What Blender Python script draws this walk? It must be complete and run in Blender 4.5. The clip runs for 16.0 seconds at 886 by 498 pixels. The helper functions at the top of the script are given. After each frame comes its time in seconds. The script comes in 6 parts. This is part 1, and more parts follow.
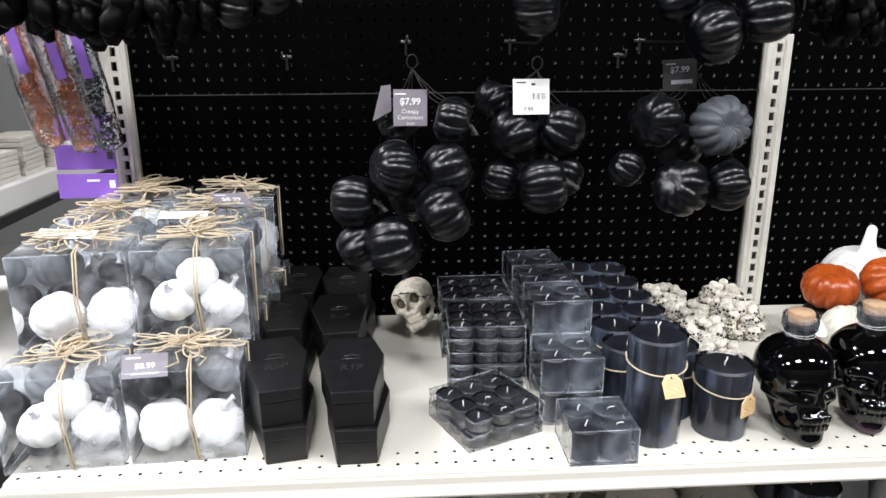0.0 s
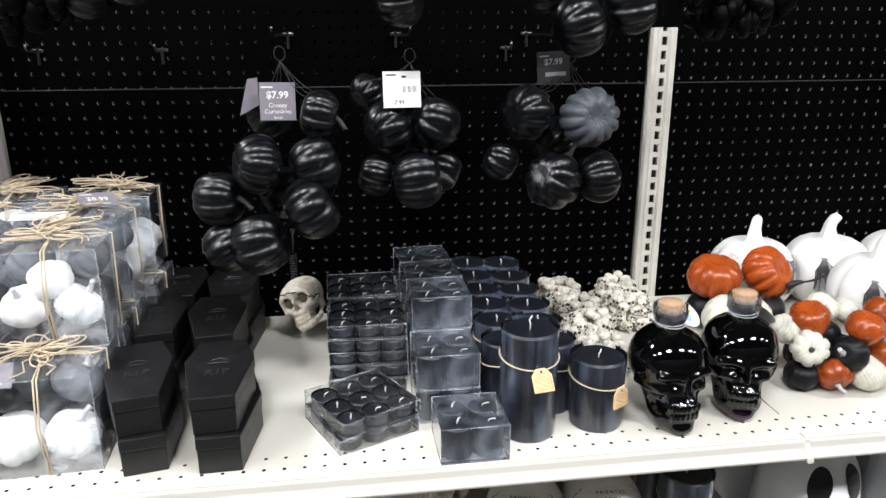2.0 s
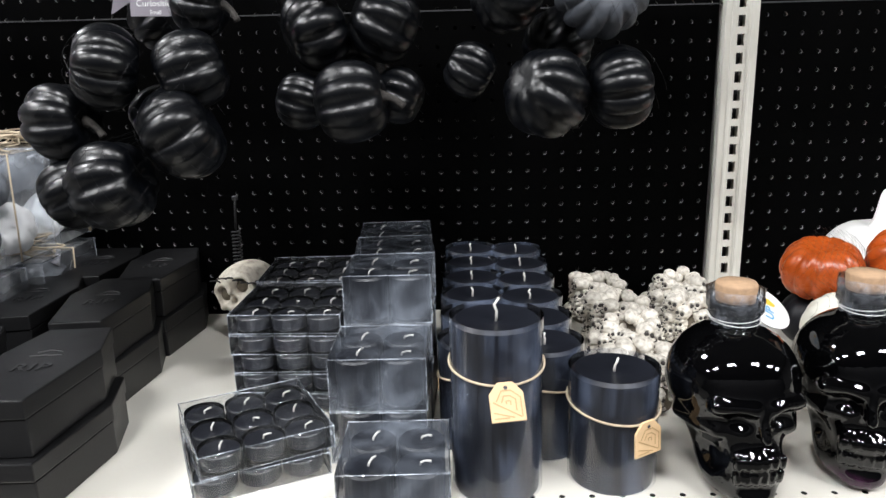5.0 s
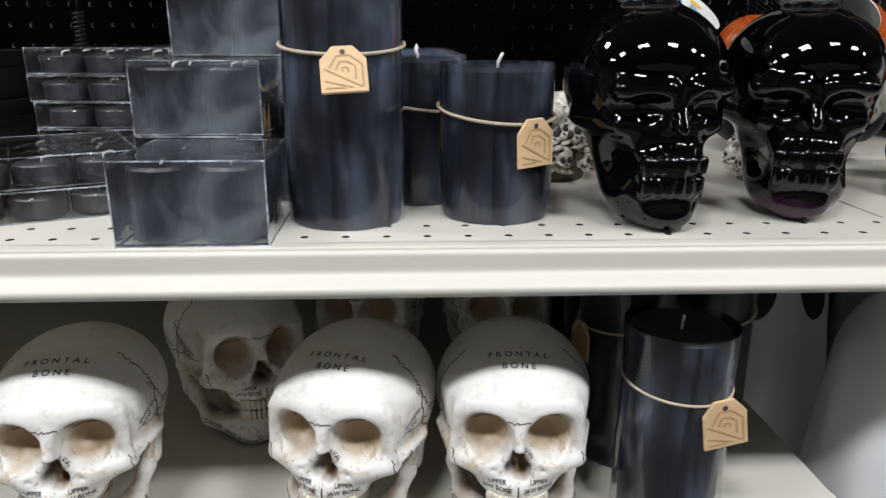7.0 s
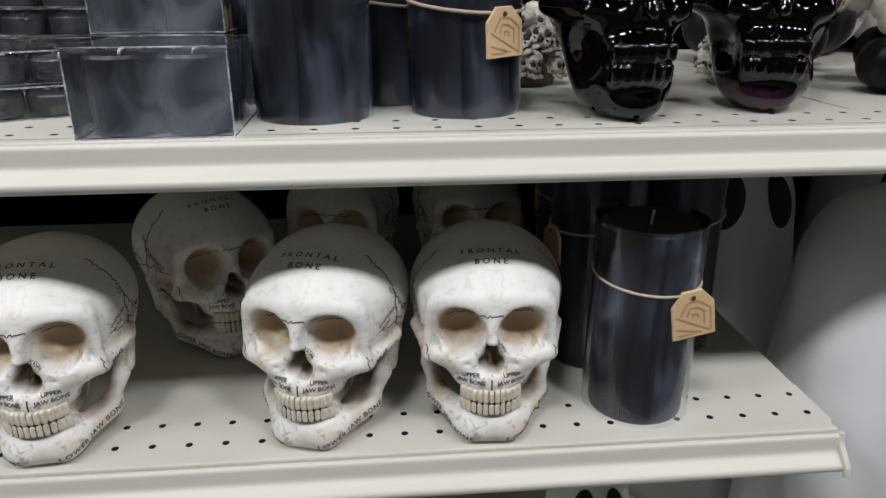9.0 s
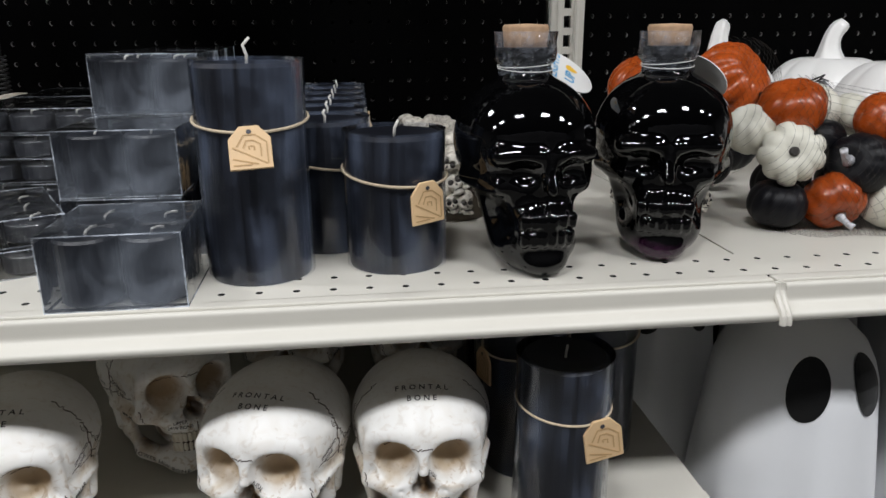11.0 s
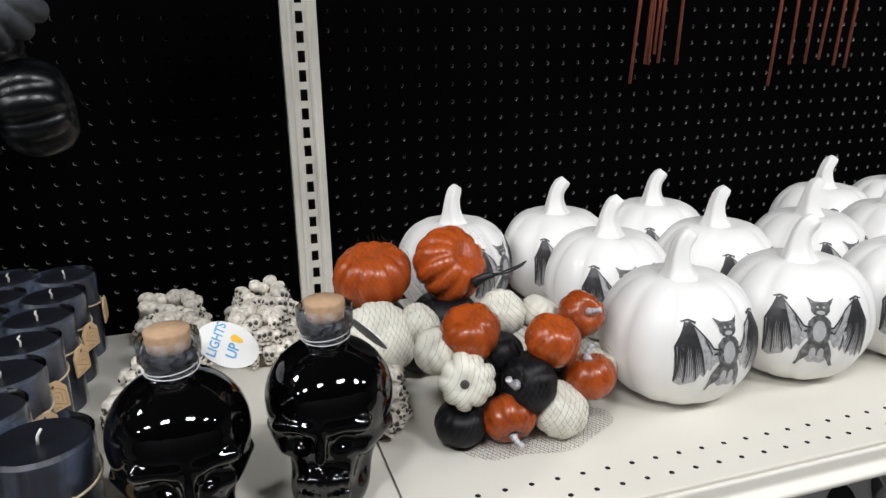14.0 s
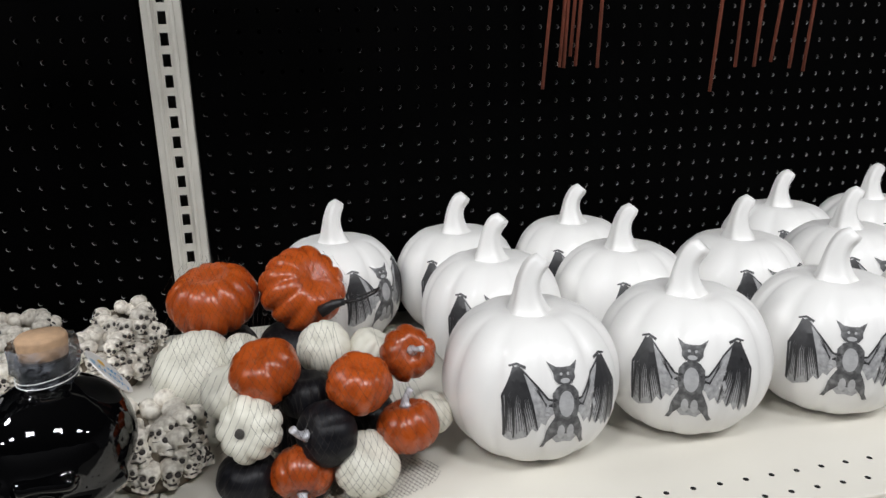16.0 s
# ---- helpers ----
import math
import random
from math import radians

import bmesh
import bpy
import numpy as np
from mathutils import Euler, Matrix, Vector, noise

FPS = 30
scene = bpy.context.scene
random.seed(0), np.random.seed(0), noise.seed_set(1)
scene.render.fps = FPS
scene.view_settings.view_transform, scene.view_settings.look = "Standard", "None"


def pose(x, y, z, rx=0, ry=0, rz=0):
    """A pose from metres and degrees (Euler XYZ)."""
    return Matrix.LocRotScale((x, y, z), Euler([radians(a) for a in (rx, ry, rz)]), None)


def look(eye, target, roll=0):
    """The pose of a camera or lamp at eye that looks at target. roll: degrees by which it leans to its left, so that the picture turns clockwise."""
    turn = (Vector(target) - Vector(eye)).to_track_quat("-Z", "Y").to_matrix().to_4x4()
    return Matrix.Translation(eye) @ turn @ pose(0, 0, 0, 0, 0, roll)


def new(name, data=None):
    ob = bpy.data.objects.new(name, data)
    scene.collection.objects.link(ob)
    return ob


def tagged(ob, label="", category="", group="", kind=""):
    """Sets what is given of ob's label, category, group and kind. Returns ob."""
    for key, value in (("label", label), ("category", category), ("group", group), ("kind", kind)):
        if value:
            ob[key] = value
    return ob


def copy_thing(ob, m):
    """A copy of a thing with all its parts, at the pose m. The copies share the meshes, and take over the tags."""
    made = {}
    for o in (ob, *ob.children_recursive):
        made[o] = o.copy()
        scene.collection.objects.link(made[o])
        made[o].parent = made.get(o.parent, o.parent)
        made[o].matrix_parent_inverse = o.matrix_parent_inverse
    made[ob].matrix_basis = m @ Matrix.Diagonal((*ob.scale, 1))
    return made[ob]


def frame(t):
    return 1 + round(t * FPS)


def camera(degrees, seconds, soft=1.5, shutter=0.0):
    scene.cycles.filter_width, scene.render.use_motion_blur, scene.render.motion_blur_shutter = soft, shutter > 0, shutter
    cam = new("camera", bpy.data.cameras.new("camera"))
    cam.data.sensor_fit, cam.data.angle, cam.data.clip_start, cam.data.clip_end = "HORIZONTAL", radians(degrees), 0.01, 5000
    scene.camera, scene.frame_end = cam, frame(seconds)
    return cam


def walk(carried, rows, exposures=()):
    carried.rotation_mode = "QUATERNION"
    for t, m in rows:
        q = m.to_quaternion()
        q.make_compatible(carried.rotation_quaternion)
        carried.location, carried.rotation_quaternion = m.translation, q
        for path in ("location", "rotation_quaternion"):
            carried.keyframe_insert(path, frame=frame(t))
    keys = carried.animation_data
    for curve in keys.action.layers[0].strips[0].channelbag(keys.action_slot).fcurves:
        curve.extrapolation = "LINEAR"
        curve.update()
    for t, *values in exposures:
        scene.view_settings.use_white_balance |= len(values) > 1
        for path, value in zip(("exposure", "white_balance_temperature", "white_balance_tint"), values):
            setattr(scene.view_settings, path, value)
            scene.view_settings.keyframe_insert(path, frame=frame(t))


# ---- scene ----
cam = camera(63.8, 16.0)
PATH = [
    (0, (-0.71, -1.352, 1.486), (-0.6, 0.562, 0.915), -0.3),
    (0.5, (-0.689, -1.348, 1.487), (-0.536, 0.564, 0.922), -0.0),
    (1, (-0.665, -1.342, 1.491), (-0.482, 0.567, 0.924), 0.0),
    (1.5, (-0.638, -1.342, 1.485), (-0.408, 0.563, 0.922), 0.0),
    (2, (-0.602, -1.341, 1.478), (-0.348, 0.557, 0.899), -0.2),
    (2.5, (-0.573, -1.322, 1.464), (-0.298, 0.567, 0.87), -0.4),
    (3, (-0.543, -1.262, 1.437), (-0.24, 0.631, 0.87), -0.2),
    (3.2, (-0.534, -1.23, 1.43), (-0.233, 0.664, 0.863), -0.3),
    (5.5, (-0.368, -1.022, 1.229), (-0.451, 0.921, 0.766), -1.3),
    (6, (-0.344, -0.999, 1.15), (-0.414, 0.94, 0.667), -0.8),
    (6.5, (-0.337, -0.975, 1.099), (-0.293, 0.959, 0.592), -0.2),
    (7, (-0.328, -0.965, 1.068), (-0.238, 0.951, 0.502), 0.2),
    (7.5, (-0.326, -0.964, 1.035), (-0.209, 0.924, 0.386), 0.0),
    (8, (-0.33, -0.966, 1.022), (-0.194, 0.905, 0.329), -0.2),
    (8.2, (-0.329, -0.967, 1.021), (-0.191, 0.9, 0.318), -0.2),
    (10.5, (-0.314, -1.002, 1.093), (-0.102, 0.888, 0.475), -0.3),
    (11, (-0.299, -1.011, 1.123), (-0.063, 0.886, 0.536), -0.3),
    (11.5, (-0.276, -1.013, 1.172), (0.041, 0.866, 0.565), 0.0),
    (12, (-0.255, -1.019, 1.215), (0.168, 0.846, 0.628), 0.5),
    (12.5, (-0.224, -1.035, 1.265), (0.268, 0.821, 0.705), 0.1),
    (13, (-0.203, -1.041, 1.302), (0.338, 0.799, 0.736), 0.2),
    (13.5, (-0.182, -1.032, 1.32), (0.412, 0.789, 0.747), 0.2),
    (14, (-0.122, -1.01, 1.328), (0.457, 0.82, 0.768), -1.0),
    (14.5, (-0.052, -0.994, 1.331), (0.496, 0.846, 0.771), -1.0),
    (15, (0.008, -0.988, 1.329), (0.509, 0.866, 0.772), -1.5),
    (15.5, (0.069, -0.989, 1.322), (0.512, 0.882, 0.773), -1.7),
    (16, (0.123, -0.98, 1.312), (0.556, 0.899, 0.782), -1.4),
]

EXPOSURES = [(0.0, 0.6), (3.2, 0.6), (5.5, 0.6), (6.2, 0.32), (7.0, -0.05), (8.2, -0.32), (10.5, -0.38), (12.0, -0.02), (14.0, 0.01), (15.0, -0.05), (16.0, -0.16)]
walk(cam, [(t, look(eye, target, roll)) for t, eye, target, roll in PATH], EXPOSURES)

# ---- world and lamps ----
LAMP_W = 52.0
world = bpy.data.worlds.new("store_air")
scene.world = world
world.use_nodes = True
world.node_tree.nodes["Background"].inputs[0].default_value = (0.9, 0.95, 1.0, 1)
world.node_tree.nodes["Background"].inputs[1].default_value = 0.001

CEIL = 3.4
# lamps at x -2.7 and rear x -1.9 are added fill for the left end
LAMP_ROWS = [(-2.08, (-4.6, -2.8, -1.0, 0.8, 2.6, 4.4)), (-0.3, (-2.7,)), (1.9, (-3.7, -1.9, -0.1, 3.5))]
for ly, xs in LAMP_ROWS:
    for lx in xs:
        lamp = bpy.data.lights.new("tube_light", "AREA")
        lamp.shape, lamp.size, lamp.size_y = "RECTANGLE", 0.6, 0.30
        lamp.energy, lamp.color = LAMP_W, (0.965, 0.975, 1.0)
        lo = new("tube_light", lamp)
        lo.matrix_world = look((lx, ly, CEIL - 0.075), (lx, ly, 0))

# ---- materials ----
def nodes_of(name):
    m = bpy.data.materials.new(name)
    m.use_nodes = True
    nt = m.node_tree
    return m, nt, nt.nodes["Principled BSDF"]


def surface(name, color, rough=0.5, metal=0.0, var=0.12, scale=60.0, bump=0.15, bscale=400.0, coat=0.0, dirt=None, dirt_amt=0.0, dirt_scale=14.0, rand=0.0, spec=0.5, sheen=0.0):
    """Painted or natural surface: colour varied at two scales, fine relief, uneven gloss."""
    m, nt, b = nodes_of(name)
    N, L = nt.nodes, nt.links
    tc = N.new("ShaderNodeTexCoord")
    n1 = N.new("ShaderNodeTexNoise"); n1.inputs["Scale"].default_value = scale; n1.inputs["Detail"].default_value = 6
    n2 = N.new("ShaderNodeTexNoise"); n2.inputs["Scale"].default_value = bscale; n2.inputs["Detail"].default_value = 3
    n3 = N.new("ShaderNodeTexNoise"); n3.inputs["Scale"].default_value = dirt_scale; n3.inputs["Detail"].default_value = 8
    for n in (n1, n2, n3):
        L.new(tc.outputs["Object"], n.inputs["Vector"])
    mix = N.new("ShaderNodeMix"); mix.data_type = "RGBA"
    lo_c = tuple(c * (1 - var) for c in color[:3]) + (1,)
    hi_c = tuple(min(1, c * (1 + var)) for c in color[:3]) + (1,)
    mix.inputs[6].default_value, mix.inputs[7].default_value = lo_c, hi_c
    L.new(n1.outputs["Fac"], mix.inputs[0])
    out = mix.outputs[2]
    if dirt is not None:
        ramp = N.new("ShaderNodeMapRange")
        ramp.inputs[1].default_value, ramp.inputs[2].default_value = 0.45, 0.75
        ramp.inputs[3].default_value, ramp.inputs[4].default_value = 0.0, dirt_amt
        L.new(n3.outputs["Fac"], ramp.inputs[0])
        mx = N.new("ShaderNodeMix"); mx.data_type = "RGBA"
        L.new(ramp.outputs[0], mx.inputs[0]); L.new(out, mx.inputs[6]); mx.inputs[7].default_value = (*dirt, 1)
        out = mx.outputs[2]
    if rand:
        oi = N.new("ShaderNodeObjectInfo")
        hs = N.new("ShaderNodeHueSaturation")
        mr = N.new("ShaderNodeMapRange")
        mr.inputs[3].default_value, mr.inputs[4].default_value = 1 - rand, 1 + rand
        L.new(oi.outputs["Random"], mr.inputs[0]); L.new(mr.outputs[0], hs.inputs["Value"]); L.new(out, hs.inputs["Color"])
        out = hs.outputs[0]
    L.new(out, b.inputs["Base Color"])
    rr = N.new("ShaderNodeMapRange")
    rr.inputs[3].default_value, rr.inputs[4].default_value = max(0.02, rough * 0.8), min(1, rough * 1.2)
    L.new(n1.outputs["Fac"], rr.inputs[0]); L.new(rr.outputs[0], b.inputs["Roughness"])
    b.inputs["Metallic"].default_value = metal
    b.inputs["Specular IOR Level"].default_value = spec
    b.inputs["Coat Weight"].default_value = coat
    b.inputs["Coat Roughness"].default_value = 0.08
    if bump:
        bp = N.new("ShaderNodeBump"); bp.inputs["Strength"].default_value = bump; bp.inputs["Distance"].default_value = 0.001
        L.new(n2.outputs["Fac"], bp.inputs["Height"]); L.new(bp.outputs[0], b.inputs["Normal"])
    return m


def film(name, tint=(0.93, 0.95, 0.97), haze=0.1, rough=0.06, wrinkle=0.25, wscale=60.0, haze_color=(0.8, 0.83, 0.88), gloss=1.0, stretch=1.0, low=0.35):
    """Thin clear plastic: see-through, with a glossy skin and a little milky haze."""
    m = bpy.data.materials.new(name)
    m.use_nodes = True
    nt = m.node_tree; N, L = nt.nodes, nt.links
    N.clear()
    outn = N.new("ShaderNodeOutputMaterial")
    tr = N.new("ShaderNodeBsdfTransparent"); tr.inputs[0].default_value = (*tint, 1)
    df = N.new("ShaderNodeBsdfDiffuse"); df.inputs[0].default_value = (*haze_color, 1)
    gl = N.new("ShaderNodeBsdfGlossy"); gl.inputs["Roughness"].default_value = rough
    tc = N.new("ShaderNodeTexCoord")
    nz = N.new("ShaderNodeTexNoise"); nz.inputs["Scale"].default_value = wscale; nz.inputs["Detail"].default_value = 4; nz.inputs["Distortion"].default_value = 1.5
    mp = N.new("ShaderNodeMapping"); mp.inputs["Scale"].default_value = (1, 1, stretch)
    L.new(tc.outputs["Object"], mp.inputs["Vector"]); L.new(mp.outputs[0], nz.inputs["Vector"])
    bp = N.new("ShaderNodeBump"); bp.inputs["Strength"].default_value = wrinkle; bp.inputs["Distance"].default_value = 0.004
    L.new(nz.outputs["Fac"], bp.inputs["Height"])
    L.new(bp.outputs[0], gl.inputs["Normal"]); L.new(bp.outputs[0], df.inputs["Normal"])
    hz = N.new("ShaderNodeMapRange"); hz.inputs[1].default_value, hz.inputs[2].default_value = 0.35, 0.7
    hz.inputs[3].default_value, hz.inputs[4].default_value = haze * low, haze * 1.8
    L.new(nz.outputs["Fac"], hz.inputs[0])
    patch = N.new("ShaderNodeTexNoise"); patch.inputs["Scale"].default_value = wscale * 0.45; patch.inputs["Detail"].default_value = 3
    L.new(tc.outputs["Object"], patch.inputs["Vector"])
    pr = N.new("ShaderNodeMapRange"); pr.inputs[1].default_value, pr.inputs[2].default_value = 0.40, 0.66
    pr.inputs[3].default_value, pr.inputs[4].default_value = 0.25, 2.0
    L.new(patch.outputs["Fac"], pr.inputs[0])
    hm = N.new("ShaderNodeMath"); hm.operation = "MULTIPLY"
    L.new(hz.outputs[0], hm.inputs[0]); L.new(pr.outputs[0], hm.inputs[1])
    hz = hm
    m1 = N.new("ShaderNodeMixShader"); L.new(hz.outputs[0], m1.inputs[0]); L.new(tr.outputs[0], m1.inputs[1]); L.new(df.outputs[0], m1.inputs[2])
    fr = N.new("ShaderNodeFresnel"); fr.inputs[0].default_value = 1.45
    L.new(bp.outputs[0], fr.inputs["Normal"])
    fm = N.new("ShaderNodeMath"); fm.operation = "MULTIPLY"; fm.inputs[1].default_value = gloss
    L.new(fr.outputs[0], fm.inputs[0])
    m2 = N.new("ShaderNodeMixShader"); L.new(fm.outputs[0], m2.inputs[0]); L.new(m1.outputs[0], m2.inputs[1]); L.new(gl.outputs[0], m2.inputs[2])
    L.new(m2.outputs[0], outn.inputs[0])
    return m


M_SHELF = surface("shelf_paint", (0.66, 0.635, 0.57), 0.42, var=0.04, scale=9, bump=0.05, bscale=900, dirt=(0.5, 0.47, 0.4), dirt_amt=0.18, dirt_scale=5)
M_UPRIGHT = surface("upright_paint", (0.62, 0.60, 0.54), 0.42, var=0.05, scale=20, bump=0.05, bscale=900, dirt=(0.4, 0.38, 0.33), dirt_amt=0.25, dirt_scale=22)
M_PANEL = surface("panel_black", (0.0004, 0.0004, 0.00045), 0.5, var=0.4, scale=12, bump=0.08, bscale=700, spec=0.032)
M_RIM = surface("worn_hole_rim", (0.33, 0.32, 0.31), 0.45, var=0.4, scale=90, bump=0)
M_OPPOSITE = surface("opposite_fixture", (0.03, 0.03, 0.032), 0.6, var=0.3, scale=6, bump=0.05)
M_DARK = surface("dark_void", (0.006, 0.006, 0.006), 0.8, var=0.2, bump=0)
# near-black colour that paints in the shade inside slots and punched holes
M_SLOT_SHADE = surface("slot_shade", (0.01, 0.01, 0.01), 0.9, bump=0)
M_FLOOR = surface("vinyl_tile", (0.11, 0.107, 0.10), 0.3, var=0.1, scale=30, bump=0.03, dirt=(0.11, 0.105, 0.095), dirt_amt=0.3, dirt_scale=3)
M_WALL = surface("wall_paint", (0.10, 0.10, 0.10), 0.8, var=0.05, scale=4, bump=0.1)
M_CEIL = surface("ceiling_tile", (0.16, 0.16, 0.16), 0.9, var=0.05, scale=25, bump=0.2)
M_SEAM = surface("worn_seam", (0.03, 0.03, 0.032), 0.5, var=0.4, scale=40, bump=0)
M_STEEL = surface("zinc_steel", (0.13, 0.13, 0.135), 0.3, 1.0, var=0.1, bump=0.03)
M_LAMP = surface("lamp_housing", (0.8, 0.8, 0.8), 0.5, bump=0)
M_WAX = surface("black_wax", (0.006, 0.007, 0.011), 0.42, var=0.5, scale=25, bump=0.12, bscale=120, dirt=(0.02, 0.024, 0.034), dirt_amt=0.4, dirt_scale=18)
M_WICK = surface("wick_cotton", (0.75, 0.73, 0.68), 0.9, var=0.1, bump=0.2)
M_TWINE = surface("jute_twine", (0.56, 0.46, 0.33), 0.9, var=0.35, scale=500, bump=0.6, bscale=1500)
M_WOOD = surface("tag_wood", (0.72, 0.50, 0.28), 0.6, var=0.12, scale=90, bump=0.1, rand=0.06)
M_ENGRAVE = surface("engraved_wood", (0.50, 0.32, 0.15), 0.7, var=0.2, scale=90, bump=0.1)
M_CORK = surface("cork", (0.42, 0.27, 0.16), 0.8, var=0.35, scale=180, bump=0.4, bscale=500)
M_GLASSBLK = surface("black_bottle_glass", (0.0008, 0.0008, 0.0010), 0.03, var=0.2, scale=8, bump=0.42, bscale=55)
M_GLASSPUR = surface("purple_based_bottle_glass", (0.0008, 0.0008, 0.0010), 0.03, var=0.2, scale=8, bump=0.42, bscale=55)


def tint_base(m, top, tint):
    """Thin glass at the foot of a bottle lets its dye show, with an uneven edge."""
    nt = m.node_tree; N, L = nt.nodes, nt.links
    b = N["Principled BSDF"]
    old = b.inputs["Base Color"].links[0].from_socket
    tc = N.new("ShaderNodeTexCoord"); sp = N.new("ShaderNodeSeparateXYZ"); nz = N.new("ShaderNodeTexNoise"); nz.inputs["Scale"].default_value = 70
    L.new(tc.outputs["Object"], sp.inputs[0]); L.new(tc.outputs["Object"], nz.inputs["Vector"])
    ad = N.new("ShaderNodeMath"); ad.operation = "MULTIPLY_ADD"; ad.inputs[1].default_value = 0.016
    L.new(nz.outputs["Fac"], ad.inputs[0]); L.new(sp.outputs[2], ad.inputs[2])
    mr = N.new("ShaderNodeMapRange"); mr.inputs[1].default_value, mr.inputs[2].default_value, mr.inputs[3].default_value, mr.inputs[4].default_value = top - 0.009, top, 1.0, 0.0
    L.new(ad.outputs[0], mr.inputs[0])
    mx = N.new("ShaderNodeMix"); mx.data_type = "RGBA"; mx.inputs[7].default_value = (*tint, 1)
    L.new(mr.outputs[0], mx.inputs[0]); L.new(old, mx.inputs[6]); L.new(mx.outputs[2], b.inputs["Base Color"])


tint_base(M_GLASSPUR, 0.026, (0.034, 0.011, 0.028))
M_CERAMIC = surface("white_ceramic", (0.80, 0.79, 0.77), 0.42, var=0.02, scale=8, bump=0.03, bscale=60, coat=0.22)
M_INK = surface("bat_ink", (0.03, 0.03, 0.032), 0.35, var=0.5, scale=180, bump=0)
M_WING = surface("bat_wing_wash", (0.36, 0.36, 0.365), 0.3, var=0.75, scale=240, bump=0, coat=0.4)
M_BATBODY = surface("bat_body_wash", (0.075, 0.075, 0.077), 0.35, var=0.85, scale=330, bump=0, dirt=(0.30, 0.30, 0.30), dirt_amt=0.7, dirt_scale=160)
M_BELLY = surface("bat_belly", (0.42, 0.42, 0.425), 0.3, var=0.3, scale=200, bump=0, coat=0.4)
M_ORANGE = surface("orange_gourd", (0.40, 0.070, 0.009), 0.28, var=0.25, scale=3, bump=0.12, bscale=11, dirt=(0.20, 0.026, 0.004), dirt_amt=0.6, dirt_scale=2.2, rand=0.18)
M_CREAM = surface("cream_gourd", (0.70, 0.68, 0.59), 0.5, var=0.08, scale=4, bump=0.12, bscale=11, dirt=(0.48, 0.46, 0.37), dirt_amt=0.4, dirt_scale=2.5, rand=0.06)
M_BLACKG = surface("black_gourd", (0.004, 0.004, 0.006), 0.46, var=0.4, scale=4, bump=0.12, bscale=11, spec=0.25)
M_SATIN = surface("satin_black_gourd", (0.0010, 0.0014, 0.0023), 0.31, var=0.3, scale=3, bump=0.12, bscale=16, spec=0.42)
M_STEMSIL = surface("silver_stem", (0.55, 0.55, 0.58), 0.42, 0.3, var=0.55, scale=9, bump=1.0, bscale=14)
M_STEMBLK = surface("dark_stem", (0.05, 0.045, 0.04), 0.6, var=0.4, scale=300, bump=0.6, bscale=700)
M_FOAMW = surface("white_foam_gourd", (0.82, 0.81, 0.80), 0.75, var=0.05, scale=4, bump=0.2, bscale=16)
M_FOAMG = surface("grey_foam_gourd", (0.12, 0.128, 0.142), 0.7, var=0.3, scale=4, bump=0.2, bscale=16, rand=0.6)
M_NET = surface("black_netting", (0.012, 0.012, 0.013), 0.5, bump=0)
M_NETG = surface("brown_grey_netting", (0.022, 0.018, 0.014), 0.6, bump=0)
M_COFFIN = surface("coffin_black", (0.006, 0.006, 0.0065), 0.42, var=0.3, scale=40, bump=0.12, bscale=500)
M_EMBOSS = surface("coffin_emboss", (0.02, 0.02, 0.021), 0.35, var=0.3, bump=0)
M_BONEC = surface("old_bone", (0.62, 0.57, 0.48), 0.6, var=0.2, scale=90, bump=0.3, bscale=500, dirt=(0.16, 0.12, 0.08), dirt_amt=0.7, dirt_scale=70)
M_BOWL = surface("holder_plaster", (0.13, 0.105, 0.075), 0.7, var=0.3, scale=90, bump=0.4, bscale=400)
M_STARG = surface("dull_star_gourd", (0.058, 0.064, 0.076), 0.5, var=0.4, scale=6, bump=0.2, bscale=40)
M_MINISKULL = surface("mini_skull", (0.74, 0.70, 0.62), 0.45, var=0.2, scale=60, bump=0.3, bscale=90, dirt=(0.17, 0.12, 0.075), dirt_amt=0.7, dirt_scale=26, rand=0.18)
M_LETTER = surface("black_lettering", (0.03, 0.025, 0.022), 0.6, var=0.3, bump=0)
M_TOOTH = surface("tooth_ivory", (0.74, 0.69, 0.58), 0.35, var=0.15, scale=2, bump=0.1, dirt=(0.42, 0.30, 0.17), dirt_amt=0.8, dirt_scale=1.6)
M_SUTURE = surface("suture_line", (0.07, 0.045, 0.03), 0.7, bump=0)
M_GHOST = surface("ghost_white", (0.82, 0.83, 0.85), 0.4, var=0.04, scale=14, bump=0.06, bscale=120, coat=0.15)
M_EYE = surface("ghost_eye_black", (0.008, 0.008, 0.008), 0.35, bump=0)
M_STICK = surface("rust_stick", (0.22, 0.055, 0.03), 0.6, var=0.4, scale=70, bump=0.5, bscale=300)
M_TAGG = surface("grey_tag_card", (0.22, 0.20, 0.23), 0.55, var=0.06, scale=60, bump=0.05)
M_TAGK = surface("dark_tag_card", (0.006, 0.006, 0.007), 0.7, var=0.2, scale=60, bump=0.05)
M_TAGW = surface("white_label_card", (0.78, 0.77, 0.75), 0.55, var=0.04, scale=60, bump=0.05)
M_PRINTW = surface("white_print", (0.8, 0.8, 0.8), 0.6, bump=0)
M_PRINTB = surface("blue_print", (0.10, 0.36, 0.62), 0.5, bump=0)
M_PRINTY = surface("yellow_print", (0.85, 0.50, 0.05), 0.5, bump=0)
M_PRINTK = surface("dark_print", (0.05, 0.05, 0.06), 0.6, bump=0)
M_PURP = surface("purple_card", (0.24, 0.11, 0.50), 0.45, var=0.06, scale=20, bump=0.03)
M_COPPER = surface("copper_tinsel", (0.55, 0.22, 0.10), 0.25, 1.0, var=0.5, scale=300, bump=0.3)
